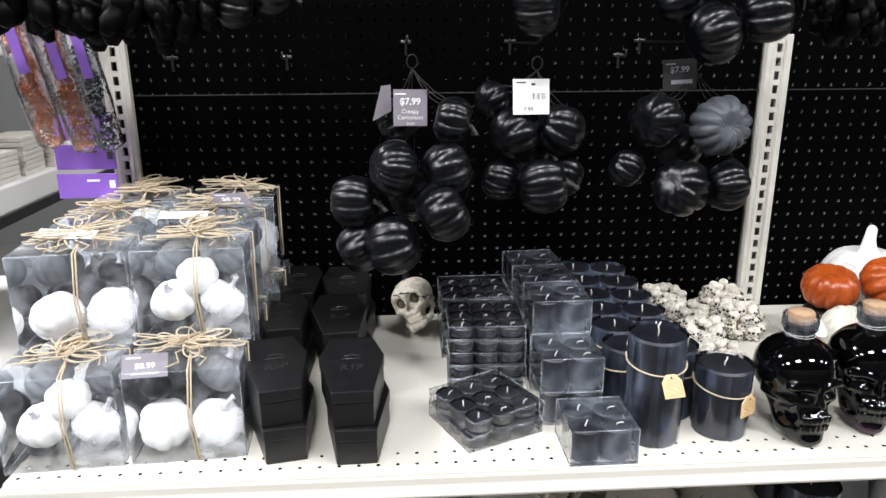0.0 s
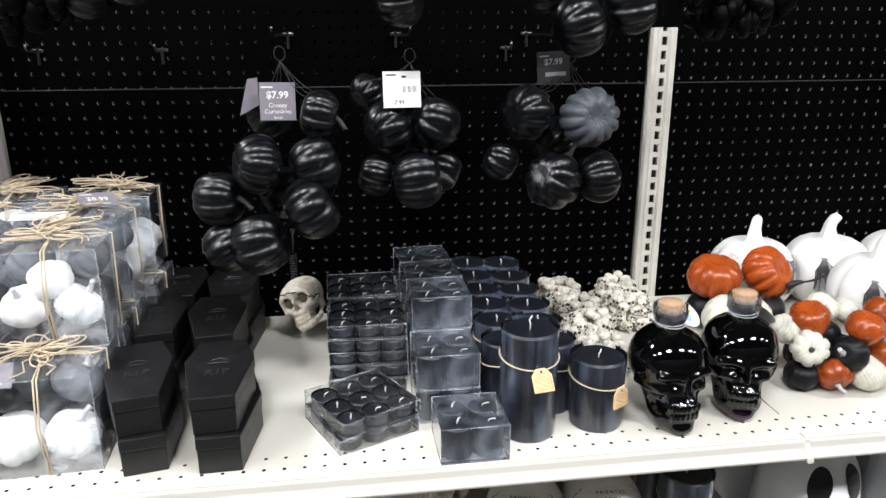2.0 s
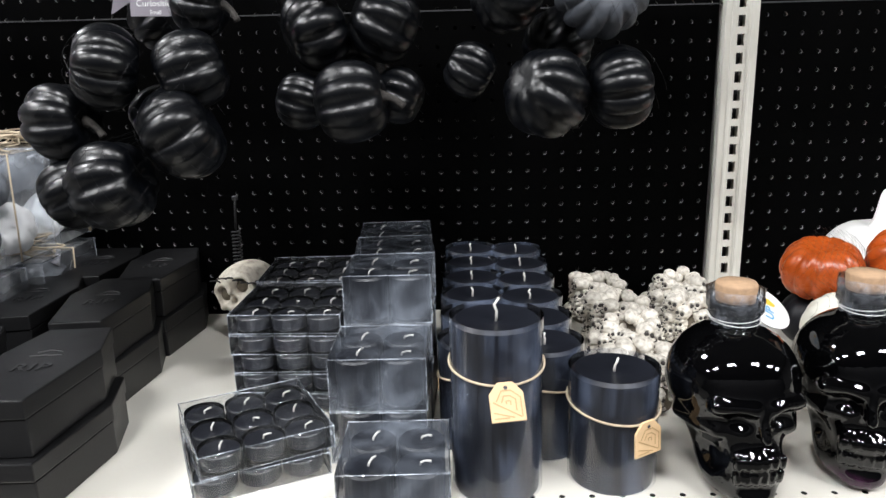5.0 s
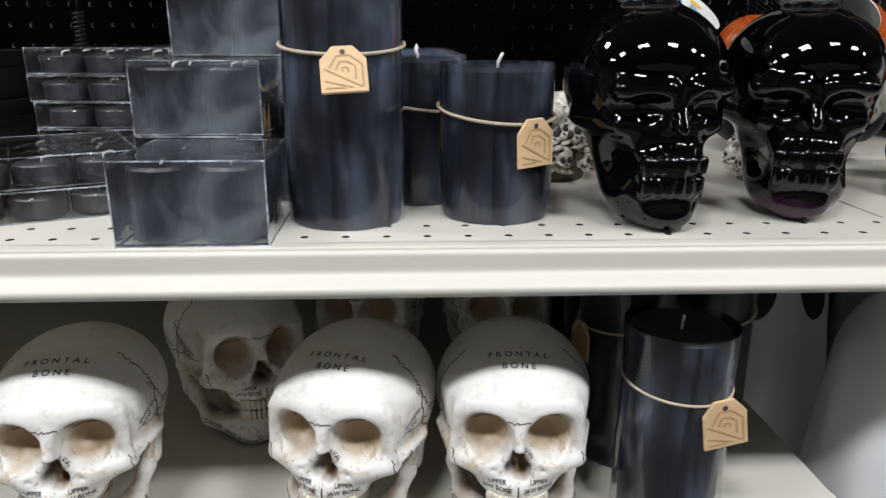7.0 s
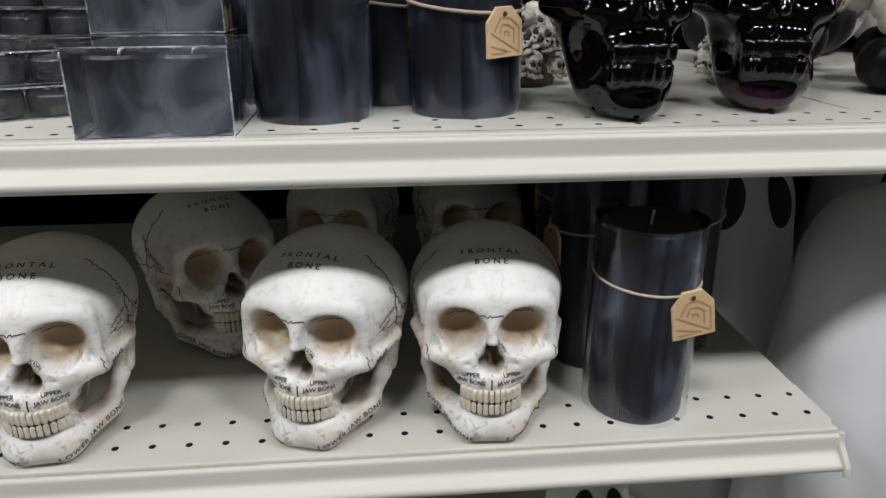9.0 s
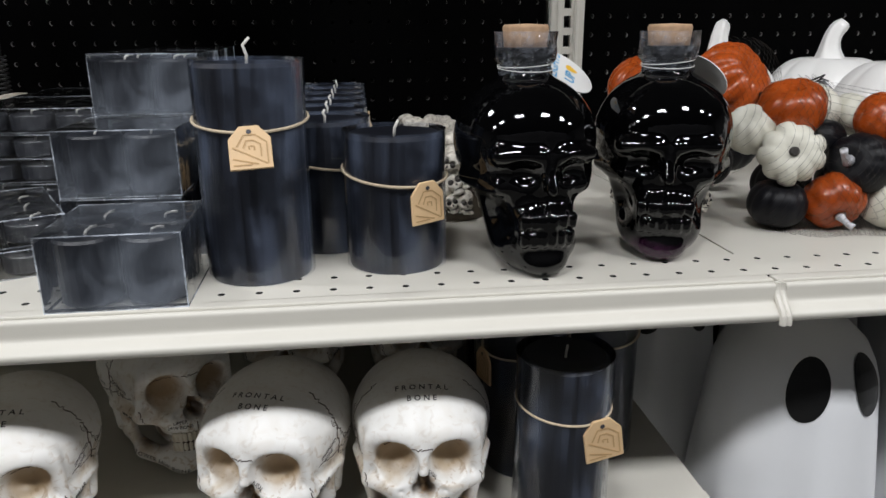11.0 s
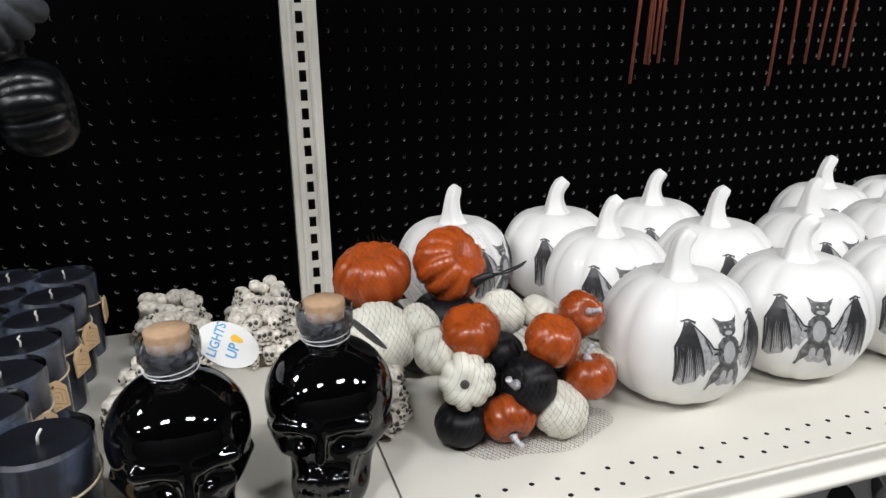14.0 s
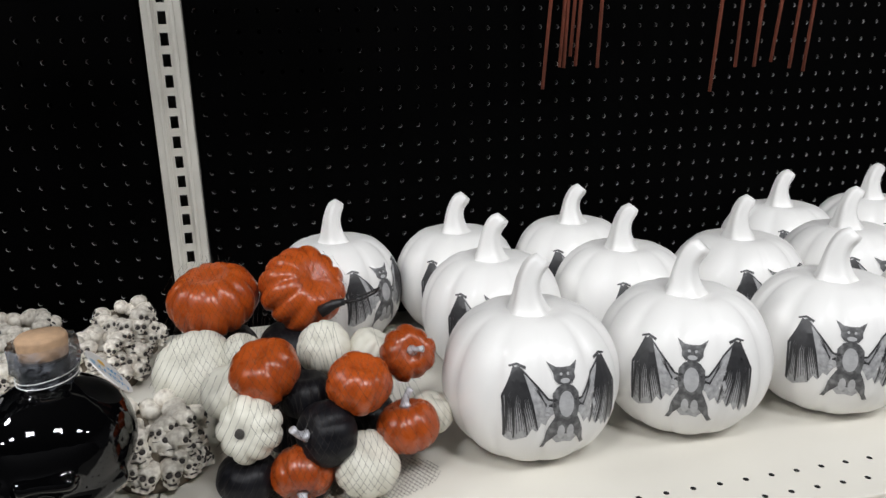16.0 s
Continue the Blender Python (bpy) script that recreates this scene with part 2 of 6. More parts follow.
M_BLKTIN = surface("black_tinsel", (0.03, 0.03, 0.035), 0.25, 0.6, var=0.5, scale=300, bump=0.3)
M_PAPER = surface("paper_stack", (0.62, 0.58, 0.52), 0.8, var=0.15, scale=15, bump=0.2, bscale=500)
M_WHITEM = surface("white_laminate", (0.75, 0.74, 0.71), 0.4, var=0.03, scale=9, bump=0.03)
M_FEATHER = surface("black_feather", (0.0012, 0.0012, 0.0014), 0.45, var=0.4, scale=60, bump=0.2, spec=0.07)
M_BOX = film("clear_box_plastic", haze=0.15, wrinkle=0.06, wscale=22)
M_VBOX = film("votive_box_plastic", tint=(0.95, 0.96, 0.98), haze=0.088, rough=0.09, wrinkle=0.40, wscale=24, haze_color=(0.56, 0.63, 0.74), gloss=2.2, low=0.3)
M_TBOX = film("tealight_tray_plastic", tint=(0.97, 0.975, 0.985), haze=0.010, wrinkle=0.6, wscale=40, gloss=1.5)
M_CUP = film("tealight_cup_plastic", tint=(0.96, 0.97, 0.98), haze=0.014, wrinkle=0.3, wscale=60, gloss=1.8)
M_WRAP = film("candle_wrap", tint=(0.93, 0.94, 0.97), haze=0.082, rough=0.09, wrinkle=0.26, wscale=46, haze_color=(0.38, 0.47, 0.68), gloss=1.8, stretch=0.10, low=0.0)
M_SHRINK = film("shrink_band", tint=(0.93, 0.93, 0.95), haze=0.10, wrinkle=0.8, wscale=120, haze_color=(0.78, 0.84, 0.95))
M_CREASE = film("creased_plastic_edge", haze=0.2, wrinkle=0.3, wscale=60, haze_color=(0.75, 0.8, 0.88))
M_TINPACK = film("crinkled_film", tint=(0.95, 0.95, 0.97), haze=0.10, wrinkle=1.0, wscale=40)


def bone_material(name):
    """Ivory resin with a brown antique wash rubbed into sockets and jaw."""
    m, nt, b = nodes_of(name)
    N, L = nt.nodes, nt.links
    tc = N.new("ShaderNodeTexCoord")
    nz = N.new("ShaderNodeTexNoise"); nz.inputs["Scale"].default_value = 70; nz.inputs["Detail"].default_value = 8
    L.new(tc.outputs["Object"], nz.inputs["Vector"])
    base = N.new("ShaderNodeMix"); base.data_type = "RGBA"
    base.inputs[6].default_value, base.inputs[7].default_value = (0.82, 0.80, 0.76, 1), (0.87, 0.86, 0.84, 1)
    L.new(nz.outputs["Fac"], base.inputs[0])
    cur = base.outputs[2]
    for (cx, cy, cz), r, amt in (((0.0210, -0.030, 0.0850), 0.0245, 0.88), ((-0.0210, -0.030, 0.0850), 0.0245, 0.88), ((0, -0.042, 0.065), 0.0155, 1.0),
                                 ((0.028, -0.022, 0.039), 0.024, 1.0), ((-0.028, -0.022, 0.039), 0.024, 1.0), ((0.047, 0.0, 0.055), 0.014, 0.5), ((-0.047, 0.0, 0.055), 0.014, 0.5)):
        d = N.new("ShaderNodeVectorMath"); d.operation = "DISTANCE"; d.inputs[1].default_value = (cx, cy, cz)
        L.new(tc.outputs["Object"], d.inputs[0])
        ad = N.new("ShaderNodeMath"); ad.operation = "MULTIPLY_ADD"; ad.inputs[1].default_value = 0.014; ad.inputs[2].default_value = -0.007
        L.new(nz.outputs["Fac"], ad.inputs[0])
        sm = N.new("ShaderNodeMath"); sm.operation = "ADD"; L.new(d.outputs["Value"], sm.inputs[0]); L.new(ad.outputs[0], sm.inputs[1])
        mr = N.new("ShaderNodeMapRange"); mr.interpolation_type = "SMOOTHSTEP"
        mr.inputs[1].default_value, mr.inputs[2].default_value, mr.inputs[3].default_value, mr.inputs[4].default_value = r * 0.35, r, amt, 0.0
        L.new(sm.outputs[0], mr.inputs[0])
        mx = N.new("ShaderNodeMix"); mx.data_type = "RGBA"; mx.inputs[7].default_value = (0.42, 0.28, 0.13, 1) if amt < 0.9 else (0.13, 0.075, 0.035, 1)
        L.new(mr.outputs[0], mx.inputs[0]); L.new(cur, mx.inputs[6])
        cur = mx.outputs[2]
    for scale, lo, hi, amt, col in ((38, 0.49, 0.70, 0.75, (0.58, 0.46, 0.31)), (150, 0.55, 0.68, 0.7, (0.40, 0.28, 0.16))):
        ns = N.new("ShaderNodeTexNoise"); ns.inputs["Scale"].default_value = scale; ns.inputs["Detail"].default_value = 7; ns.inputs["Distortion"].default_value = 0.8
        L.new(tc.outputs["Object"], ns.inputs["Vector"])
        sp = N.new("ShaderNodeSeparateXYZ"); L.new(tc.outputs["Object"], sp.inputs[0])
        jaw = N.new("ShaderNodeMapRange"); jaw.inputs[1].default_value, jaw.inputs[2].default_value = 0.070, 0.112
        jaw.inputs[3].default_value, jaw.inputs[4].default_value = 1.0, 0.25
        L.new(sp.outputs[2], jaw.inputs[0])
        mr = N.new("ShaderNodeMapRange"); mr.inputs[1].default_value, mr.inputs[2].default_value, mr.inputs[3].default_value, mr.inputs[4].default_value = lo, hi, 0.0, amt
        L.new(ns.outputs["Fac"], mr.inputs[0])
        mu = N.new("ShaderNodeMath"); mu.operation = "MULTIPLY"; L.new(mr.outputs[0], mu.inputs[0]); L.new(jaw.outputs[0], mu.inputs[1])
        mx = N.new("ShaderNodeMix"); mx.data_type = "RGBA"; mx.inputs[7].default_value = (*col, 1)
        L.new(mu.outputs[0], mx.inputs[0]); L.new(cur, mx.inputs[6])
        cur = mx.outputs[2]
    L.new(cur, b.inputs["Base Color"])
    b.inputs["Roughness"].default_value = 0.38
    bp = N.new("ShaderNodeBump"); bp.inputs["Strength"].default_value = 0.15; bp.inputs["Distance"].default_value = 0.001
    n2 = N.new("ShaderNodeTexNoise"); n2.inputs["Scale"].default_value = 260; L.new(tc.outputs["Object"], n2.inputs["Vector"])
    L.new(n2.outputs["Fac"], bp.inputs["Height"]); L.new(bp.outputs[0], b.inputs["Normal"])
    return m


M_BONE = bone_material("ivory_resin")

# ---- mesh helpers ----
from mathutils.bvhtree import BVHTree


def mesh_of(bm, name, material=None, smooth=False):
    me = bpy.data.meshes.new(name)
    bm.to_mesh(me)
    bm.free()
    if smooth:
        me.polygons.foreach_set("use_smooth", [True] * len(me.polygons))
    if material:
        me.materials.append(material)
    return me


def part(name, bm, material, parent, label="", smooth=False, at=None):
    me = bm if isinstance(bm, bpy.types.Mesh) else mesh_of(bm, name, material, smooth)
    ob = new(name, me)
    ob.parent = parent
    if at is not None:
        ob.matrix_basis = at
    if label:
        ob["label"] = label
    return ob


def thing(name, m, label, category, group="", kind=""):
    ob = new(name)
    ob.empty_display_size = 0.02
    ob.matrix_basis = m
    return tagged(ob, label, category, group, kind)


def solid(name, bm, material, label, category, group="", kind="", smooth=False, at=None):
    ob = new(name, mesh_of(bm, name, material, smooth))
    if at is not None:
        ob.matrix_basis = at
    return tagged(ob, label, category, group, kind)


def add_box(bm, x0, x1, y0, y1, z0, z1, bevel=0.0):
    made = bmesh.ops.create_cube(bm, size=1, matrix=Matrix.Translation(((x0 + x1) / 2, (y0 + y1) / 2, (z0 + z1) / 2)) @ Matrix.Diagonal((x1 - x0, y1 - y0, z1 - z0, 1)))
    if bevel:
        es = list({e for v in made["verts"] for e in v.link_edges})
        bmesh.ops.bevel(bm, geom=es, offset=bevel, segments=2, affect="EDGES", profile=0.5)
    return bm


def box_bm(x0, x1, y0, y1, z0, z1, bevel=0.0):
    return add_box(bmesh.new(), x0, x1, y0, y1, z0, z1, bevel)


def add_lathe(bm, profile, segs=32, shape=None, close=True):
    """Turned body from (r, z) pairs; shape(angle, r, z) may push the radius in and out."""
    rings = []
    for r, z in profile:
        ring = []
        for k in range(segs):
            a = 2 * math.pi * k / segs
            rr, zz = shape(a, r, z) if shape else (r, z)
            ring.append(bm.verts.new((rr * math.cos(a), rr * math.sin(a), zz)))
        rings.append(ring)
    for a, b in zip(rings, rings[1:]):
        for k in range(segs):
            bm.faces.new((a[k], a[(k + 1) % segs], b[(k + 1) % segs], b[k]))
    if close:
        bm.faces.new(rings[0][::-1])
        bm.faces.new(rings[-1])
    return bm


def lathe_bm(profile, segs=32, shape=None, close=True):
    return add_lathe(bmesh.new(), profile, segs, shape, close)


def add_tube(bm, pts, radius, segs=6, taper=None, flat=1.0):
    """Round cord, wire or stalk along points."""
    pts = [Vector(p) for p in pts]
    rings, last_n = [], None
    for i, p in enumerate(pts):
        tan = (pts[min(i + 1, len(pts) - 1)] - pts[max(i - 1, 0)])
        if tan.length < 1e-9:
            tan = Vector((0, 0, 1))
        tan.normalize()
        ref = last_n if last_n is not None else (Vector((0, 0, 1)) if abs(tan.z) < 0.9 else Vector((1, 0, 0)))
        n = (ref - tan * ref.dot(tan))
        if n.length < 1e-6:
            n = tan.orthogonal()
        n.normalize()
        last_n = n
        b = tan.cross(n)
        r = radius * (taper[i] if taper else 1.0)
        rings.append([bm.verts.new(p + n * (r * math.cos(2 * math.pi * k / segs)) + b * (r * flat * math.sin(2 * math.pi * k / segs))) for k in range(segs)])
    for a, c in zip(rings, rings[1:]):
        for k in range(segs):
            bm.faces.new((a[k], a[(k + 1) % segs], c[(k + 1) % segs], c[k]))
    bm.faces.new(rings[0][::-1])
    bm.faces.new(rings[-1])
    return bm


def tube_bm(pts, radius, segs=6, taper=None, flat=1.0):
    return add_tube(bmesh.new(), pts, radius, segs, taper, flat)


def arc(fn, n):
    return [fn(i / (n - 1)) for i in range(n)]


def prism_bm(outline, z0, z1, bevel=0.0):
    bm = bmesh.new()
    lo = [bm.verts.new((x, y, z0)) for x, y in outline]
    hi = [bm.verts.new((x, y, z1)) for x, y in outline]
    bm.faces.new(lo[::-1]); bm.faces.new(hi)
    n = len(outline)
    for k in range(n):
        bm.faces.new((lo[k], lo[(k + 1) % n], hi[(k + 1) % n], hi[k]))
    bmesh.ops.recalc_face_normals(bm, faces=bm.faces)
    if bevel:
        bmesh.ops.bevel(bm, geom=list(bm.edges), offset=bevel, segments=2, affect="EDGES", profile=0.5)
    return bm


def surface_net(fn, lo, hi, h):
    """Smooth mesh of the zero level of a distance function, on a grid of step h."""
    xs, ys, zs = [np.arange(a, b + h, h) for a, b in zip(lo, hi)]
    X, Y, Z = np.meshgrid(xs, ys, zs, indexing="ij")
    V = fn(X, Y, Z)
    nx, ny, nz = V.shape
    cells = (nx - 1, ny - 1, nz - 1)
    acc, cnt = np.zeros(cells + (3,)), np.zeros(cells)
    corner = [(i, j, k) for i in (0, 1) for j in (0, 1) for k in (0, 1)]

    def sub(c):
        return V[c[0]:nx - 1 + c[0], c[1]:ny - 1 + c[1], c[2]:nz - 1 + c[2]]
    for a in corner:
        for ax in range(3):
            if a[ax] == 0:
                b = tuple(1 if q == ax else a[q] for q in range(3))
                va, vb = sub(a), sub(b)
                m = (va < 0) != (vb < 0)
                t = np.where(m, va / np.where(va == vb, 1, va - vb), 0)
                for q in range(3):
                    acc[..., q] += np.where(m, a[q] + (t if q == ax else 0), 0)
                cnt += m
    on = cnt > 0
    idx = -np.ones(cells, int)
    idx[on] = np.arange(on.sum())
    ii, jj, kk = np.nonzero(on)
    P = (np.stack([ii, jj, kk], 1) + acc[on] / cnt[on][:, None]) * h + np.array([xs[0], ys[0], zs[0]])
    faces = []
    for ax in range(3):
        u, w = [(1, 2), (2, 0), (0, 1)][ax]
        s0, s1 = [slice(None)] * 3, [slice(None)] * 3
        s0[ax], s1[ax] = slice(0, -1), slice(1, None)
        a, b = V[tuple(s0)] < 0, V[tuple(s1)] < 0
        for inside_first in (True, False):
            e = np.argwhere((a & ~b) if inside_first else (~a & b))
            e = e[(e[:, u] > 0) & (e[:, w] > 0) & (e[:, u] < V.shape[u] - 1) & (e[:, w] < V.shape[w] - 1)]
            quad = []
            for du, dw in ((-1, -1), (0, -1), (0, 0), (-1, 0)):
                q = e.copy(); q[:, u] += du; q[:, w] += dw
                quad.append(idx[q[:, 0], q[:, 1], q[:, 2]])
            quad = np.stack(quad, 1)
            faces.append(quad if inside_first else quad[:, ::-1])
    F = np.concatenate(faces)
    F = F[(F >= 0).all(1)]
    return P, F


def net_mesh(name, P, F, material):
    me = bpy.data.meshes.new(name)
    me.from_pydata(P.tolist(), [], F.tolist())
    me.polygons.foreach_set("use_smooth", [True] * len(me.polygons))
    me.materials.append(material)
    me.update()
    return me


def ell(X, Y, Z, c, r):
    q = np.sqrt(((X - c[0]) / r[0]) ** 2 + ((Y - c[1]) / r[1]) ** 2 + ((Z - c[2]) / r[2]) ** 2)
    return (q - 1) * min(r)


def cap(X, Y, Z, a, b, r):
    a, b = np.array(a, float), np.array(b, float)
    d = b - a
    t = np.clip(((X - a[0]) * d[0] + (Y - a[1]) * d[1] + (Z - a[2]) * d[2]) / (d @ d), 0, 1)
    return np.sqrt((X - a[0] - t * d[0]) ** 2 + (Y - a[1] - t * d[1]) ** 2 + (Z - a[2] - t * d[2]) ** 2) - r


def smin(a, b, k):
    h = np.clip(0.5 + 0.5 * (b - a) / k, 0, 1)
    return b * (1 - h) + a * h - k * h * (1 - h)


def smax(a, b, k):
    return -smin(-a, -b, k)


def skull_field(X, Y, Z):
    """Skull about 0.114 wide, 0.14 deep and 0.139 high, chin on z = 0, face towards -y."""
    A = np.abs(X)
    d = ell(X, Y, Z, (0, 0.018, 0.090), (0.0575, 0.066, 0.0495))
    d = smin(d, ell(X, Y, Z, (0, -0.017, 0.094), (0.0465, 0.034, 0.036)), 0.014)
    d = smin(d, ell(X, Y, Z, (0, 0.02, 0.064), (0.040, 0.050, 0.026)), 0.015)
    d = smin(d, ell(A, Y, Z, (0.013, -0.027, 0.065), (0.027, 0.024, 0.026)), 0.006)
    d = smin(d, cap(A, Y, Z, (0.008, -0.0455, 0.1055), (0.035, -0.0370, 0.1040), 0.0034), 0.012)
    d = smin(d, cap(A, Y, Z, (0.0410, -0.0375, 0.100), (0.0430, -0.036, 0.070), 0.0036), 0.004)
    d = smin(d, cap(A, Y, Z, (0.020, -0.0470, 0.0615), (0.0415, -0.0365, 0.0635), 0.0056), 0.005)
    d = smin(d, cap(A, Y, Z, (0.043, -0.034, 0.063), (0.0530, 0.004, 0.067), 0.0042), 0.004)
    d = smin(d, cap(X, Y, Z, (0, -0.0490, 0.096), (0, -0.0560, 0.0815), 0.0042), 0.005)
    d = smin(d, ell(X, Y, Z, (0, -0.036, 0.0490), (0.0245, 0.0215, 0.0170)), 0.006)
    d = smin(d, cap(A, Y, Z, (0.045, 0.020, 0.060), (0.043, 0.016, 0.036), 0.0065), 0.006)
    d = smin(d, ell(X, Y, Z, (0, -0.012, 0.036), (0.0225, 0.034, 0.022)), 0.003)
    d = smax(d, -ell(A, Y, Z, (0.0215, -0.055, 0.0855), (0.0184, 0.0290, 0.0188)), 0.0010)
    d = smax(d, -ell(A, Y, Z, (0.0042, -0.060, 0.0625), (0.0056, 0.024, 0.0070)), 0.0010)
    d = smax(d, -ell(X, Y, Z, (0, -0.062, 0.0705), (0.0056, 0.024, 0.0100)), 0.0010)
    d = smax(d, -ell(A, Y, Z, (0.064, -0.022, 0.087), (0.013, 0.024, 0.020)), 0.007)
    d = smax(d, -ell(A, Y, Z, (0.0330, -0.026, 0.0400), (0.0085, 0.026, 0.0165)), 0.0015)
    d = smax(d, -ell(A, Y, Z, (0.0165, -0.056, 0.0625), (0.0024, 0.007, 0.0024)), 0.001)
    jaw = ell(X, Y, Z, (0, -0.0455, 0.0120), (0.0240, 0.0135, 0.0122))
    jaw = smin(jaw, cap(A, Y, Z, (0.013, -0.0480, 0.0110), (0.0365, -0.016, 0.0200), 0.0085), 0.007)
    jaw = smin(jaw, ell(X, Y, Z, (0, -0.0385, 0.0220), (0.0235, 0.0165, 0.0095)), 0.005)
    jaw = smin(jaw, cap(A, Y, Z, (0.0365, -0.016, 0.021), (0.0430, 0.000, 0.037), 0.0058), 0.006)
    jaw = smin(jaw, cap(A, Y, Z, (0.0430, 0.000, 0.037), (0.0450, 0.004, 0.062), 0.0048), 0.005)
    d = smin(d, jaw, 0.002)
    return np.maximum(d, -Z)


def bvh_of(me):
    return BVHTree.FromPolygons([v.co.copy() for v in me.vertices], [tuple(p.vertices) for p in me.polygons])


def project(points, bvh, origin, normal, up, lift=0.0005):
    """Wraps flat (u, v) points onto a surface, looking at it along -normal."""
    n = Vector(normal).normalized()
    v = Vector(up); v = (v - n * v.dot(n)).normalized()
    u = v.cross(n)
    out = []
    for a, b in points:
        p = Vector(origin) + u * a + v * b
        hit = bvh.ray_cast(p + n * 0.05, -n, 0.14)
        out.append(hit[0] + n * lift if hit[0] is not None else p)
    return out


def glyphs(text, size, align="CENTER", spacing=1.0, bold=0.0):
    """Flat letter mesh in the built-in font: points and faces."""
    cu = bpy.data.curves.new("letters", "FONT")
    cu.body, cu.size, cu.align_x, cu.space_character, cu.offset = text, size, align, spacing, bold
    cu.resolution_u = 3
    ob = bpy.data.objects.new("letters", cu)
    me = bpy.data.meshes.new_from_object(ob)
    pts = [(v.co.x, v.co.y) for v in me.vertices]
    fcs = [tuple(p.vertices) for p in me.polygons]
    bpy.data.objects.remove(ob)
    bpy.data.meshes.remove(me)
    return pts, fcs


def flat_text_bm(text, size, m, **kw):
    bm = bmesh.new()
    pts, fcs = glyphs(text, size, **kw)
    vs = [bm.verts.new(m @ Vector((a, b, 0))) for a, b in pts]
    for f in fcs:
        if len(set(f)) > 2:
            bm.faces.new([vs[i] for i in f])
    return bm


def add_wrapped(bm, pts, fcs, bvh, origin, normal, up, lift=0.0005, turn=0.0):
    c, s = math.cos(turn), math.sin(turn)
    vs = [bm.verts.new(p) for p in project([(a * c - b * s, a * s + b * c) for a, b in pts], bvh, origin, normal, up, lift)]
    for f in fcs:
        if len(set(f)) > 2:
            try:
                bm.faces.new([vs[i] for i in f])
            except ValueError:
                pass


def ribbon(pts, w):
    """Thin flat stroke along 2D points, as points and quads."""
    out, fcs = [], []
    for i, (x, y) in enumerate(pts):
        a, b = pts[max(i - 1, 0)], pts[min(i + 1, len(pts) - 1)]
        dx, dy = b[0] - a[0], b[1] - a[1]
        n = math.hypot(dx, dy) or 1
        ww = w[i] if isinstance(w, (list, tuple)) else w
        out += [(x - dy / n * ww, y + dx / n * ww), (x + dy / n * ww, y - dx / n * ww)]
        if i:
            fcs.append((2 * i - 2, 2 * i - 1, 2 * i + 1, 2 * i))
    return out, fcs


def fine_polygon(outline, step):
    """A flat outline cut into small triangles, so that it can be bent over a curved body."""
    bm = bmesh.new()
    bm.faces.new([bm.verts.new((x, y, 0)) for x, y in outline])
    bmesh.ops.triangulate(bm, faces=bm.faces)
    for _ in range(4):
        es = [e for e in bm.edges if e.calc_length() > step]
        if not es:
            break
        bmesh.ops.subdivide_edges(bm, edges=es, cuts=1)
        bmesh.ops.triangulate(bm, faces=[f for f in bm.faces if len(f.verts) > 3])
    bm.verts.index_update()
    pts = [(v.co.x, v.co.y) for v in bm.verts]
    fcs = [tuple(v.index for v in f.verts) for f in bm.faces]
    bm.free()
    return pts, fcs


def gourd_bm(R, H, ribs=9, depth=0.12, segs_per=6, rings=14, dent=0.16, jitter=0.0):
    """Ribbed pumpkin body standing on z = 0, with dimples at top and bottom."""
    prof = []
    for i in range(rings + 1):
        a = math.pi * i / rings
        r = R * math.sin(a) ** 0.8
        z = H / 2 - H / 2 * math.cos(a)
        z -= H * dent * (math.exp(-(r / (0.38 * R)) ** 2) if i > rings / 2 else -0.5 * math.exp(-(r / (0.38 * R)) ** 2))
        prof.append((max(r, 0.02 * R), z))
    lift = min(z for r, z in prof)
    prof = [(r, z - lift) for r, z in prof]
    rng = random.Random(int(R * 1e5) + ribs)
    amp = [1 + jitter * rng.uniform(-1, 1) for _ in range(ribs)]

    def shape(a, r, z):
        q = a * ribs / (2 * math.pi)
        c = abs(math.sin(math.pi * q))
        return r * (1 - depth * (1 - c ** 0.55)) * (1 + 0.0 * z) * (amp[int(q) % ribs] * 0.5 + 0.5), z
    return lathe_bm(prof, ribs * segs_per, shape)


def shared(name, bm, material, smooth=True):
    return mesh_of(bm, name, material, smooth)

# ---- the building ----
solid("floor", box_bm(-7, 7, -7, 4, -0.05, 0), M_FLOOR, "pale vinyl tiled store floor", "floor", kind="structure")
solid("ceiling", box_bm(-7, 7, -7, 4, CEIL, CEIL + 0.05), M_CEIL, "white store ceiling", "ceiling", kind="structure")
solid("wall_north", box_bm(-7, 7, 4, 4.1, 0, CEIL), M_WALL, "plain light painted wall", "wall", kind="structure")
solid("wall_south", box_bm(-7, 7, -7.1, -7, 0, CEIL), M_WALL, "plain light painted wall", "wall", kind="structure")
solid("wall_west", box_bm(-7.1, -7, -7, 4, 0, CEIL), M_WALL, "plain light painted wall", "wall", kind="structure")
solid("wall_east", box_bm(7, 7.1, -7, 4, 0, CEIL), M_WALL, "plain light painted wall", "wall", kind="structure")
solid("wall_aisle", box_bm(-7, 7, -2.9, -2.8, 0, 2.1), M_OPPOSITE, "plain dark fixture wall across the aisle", "wall", kind="structure")
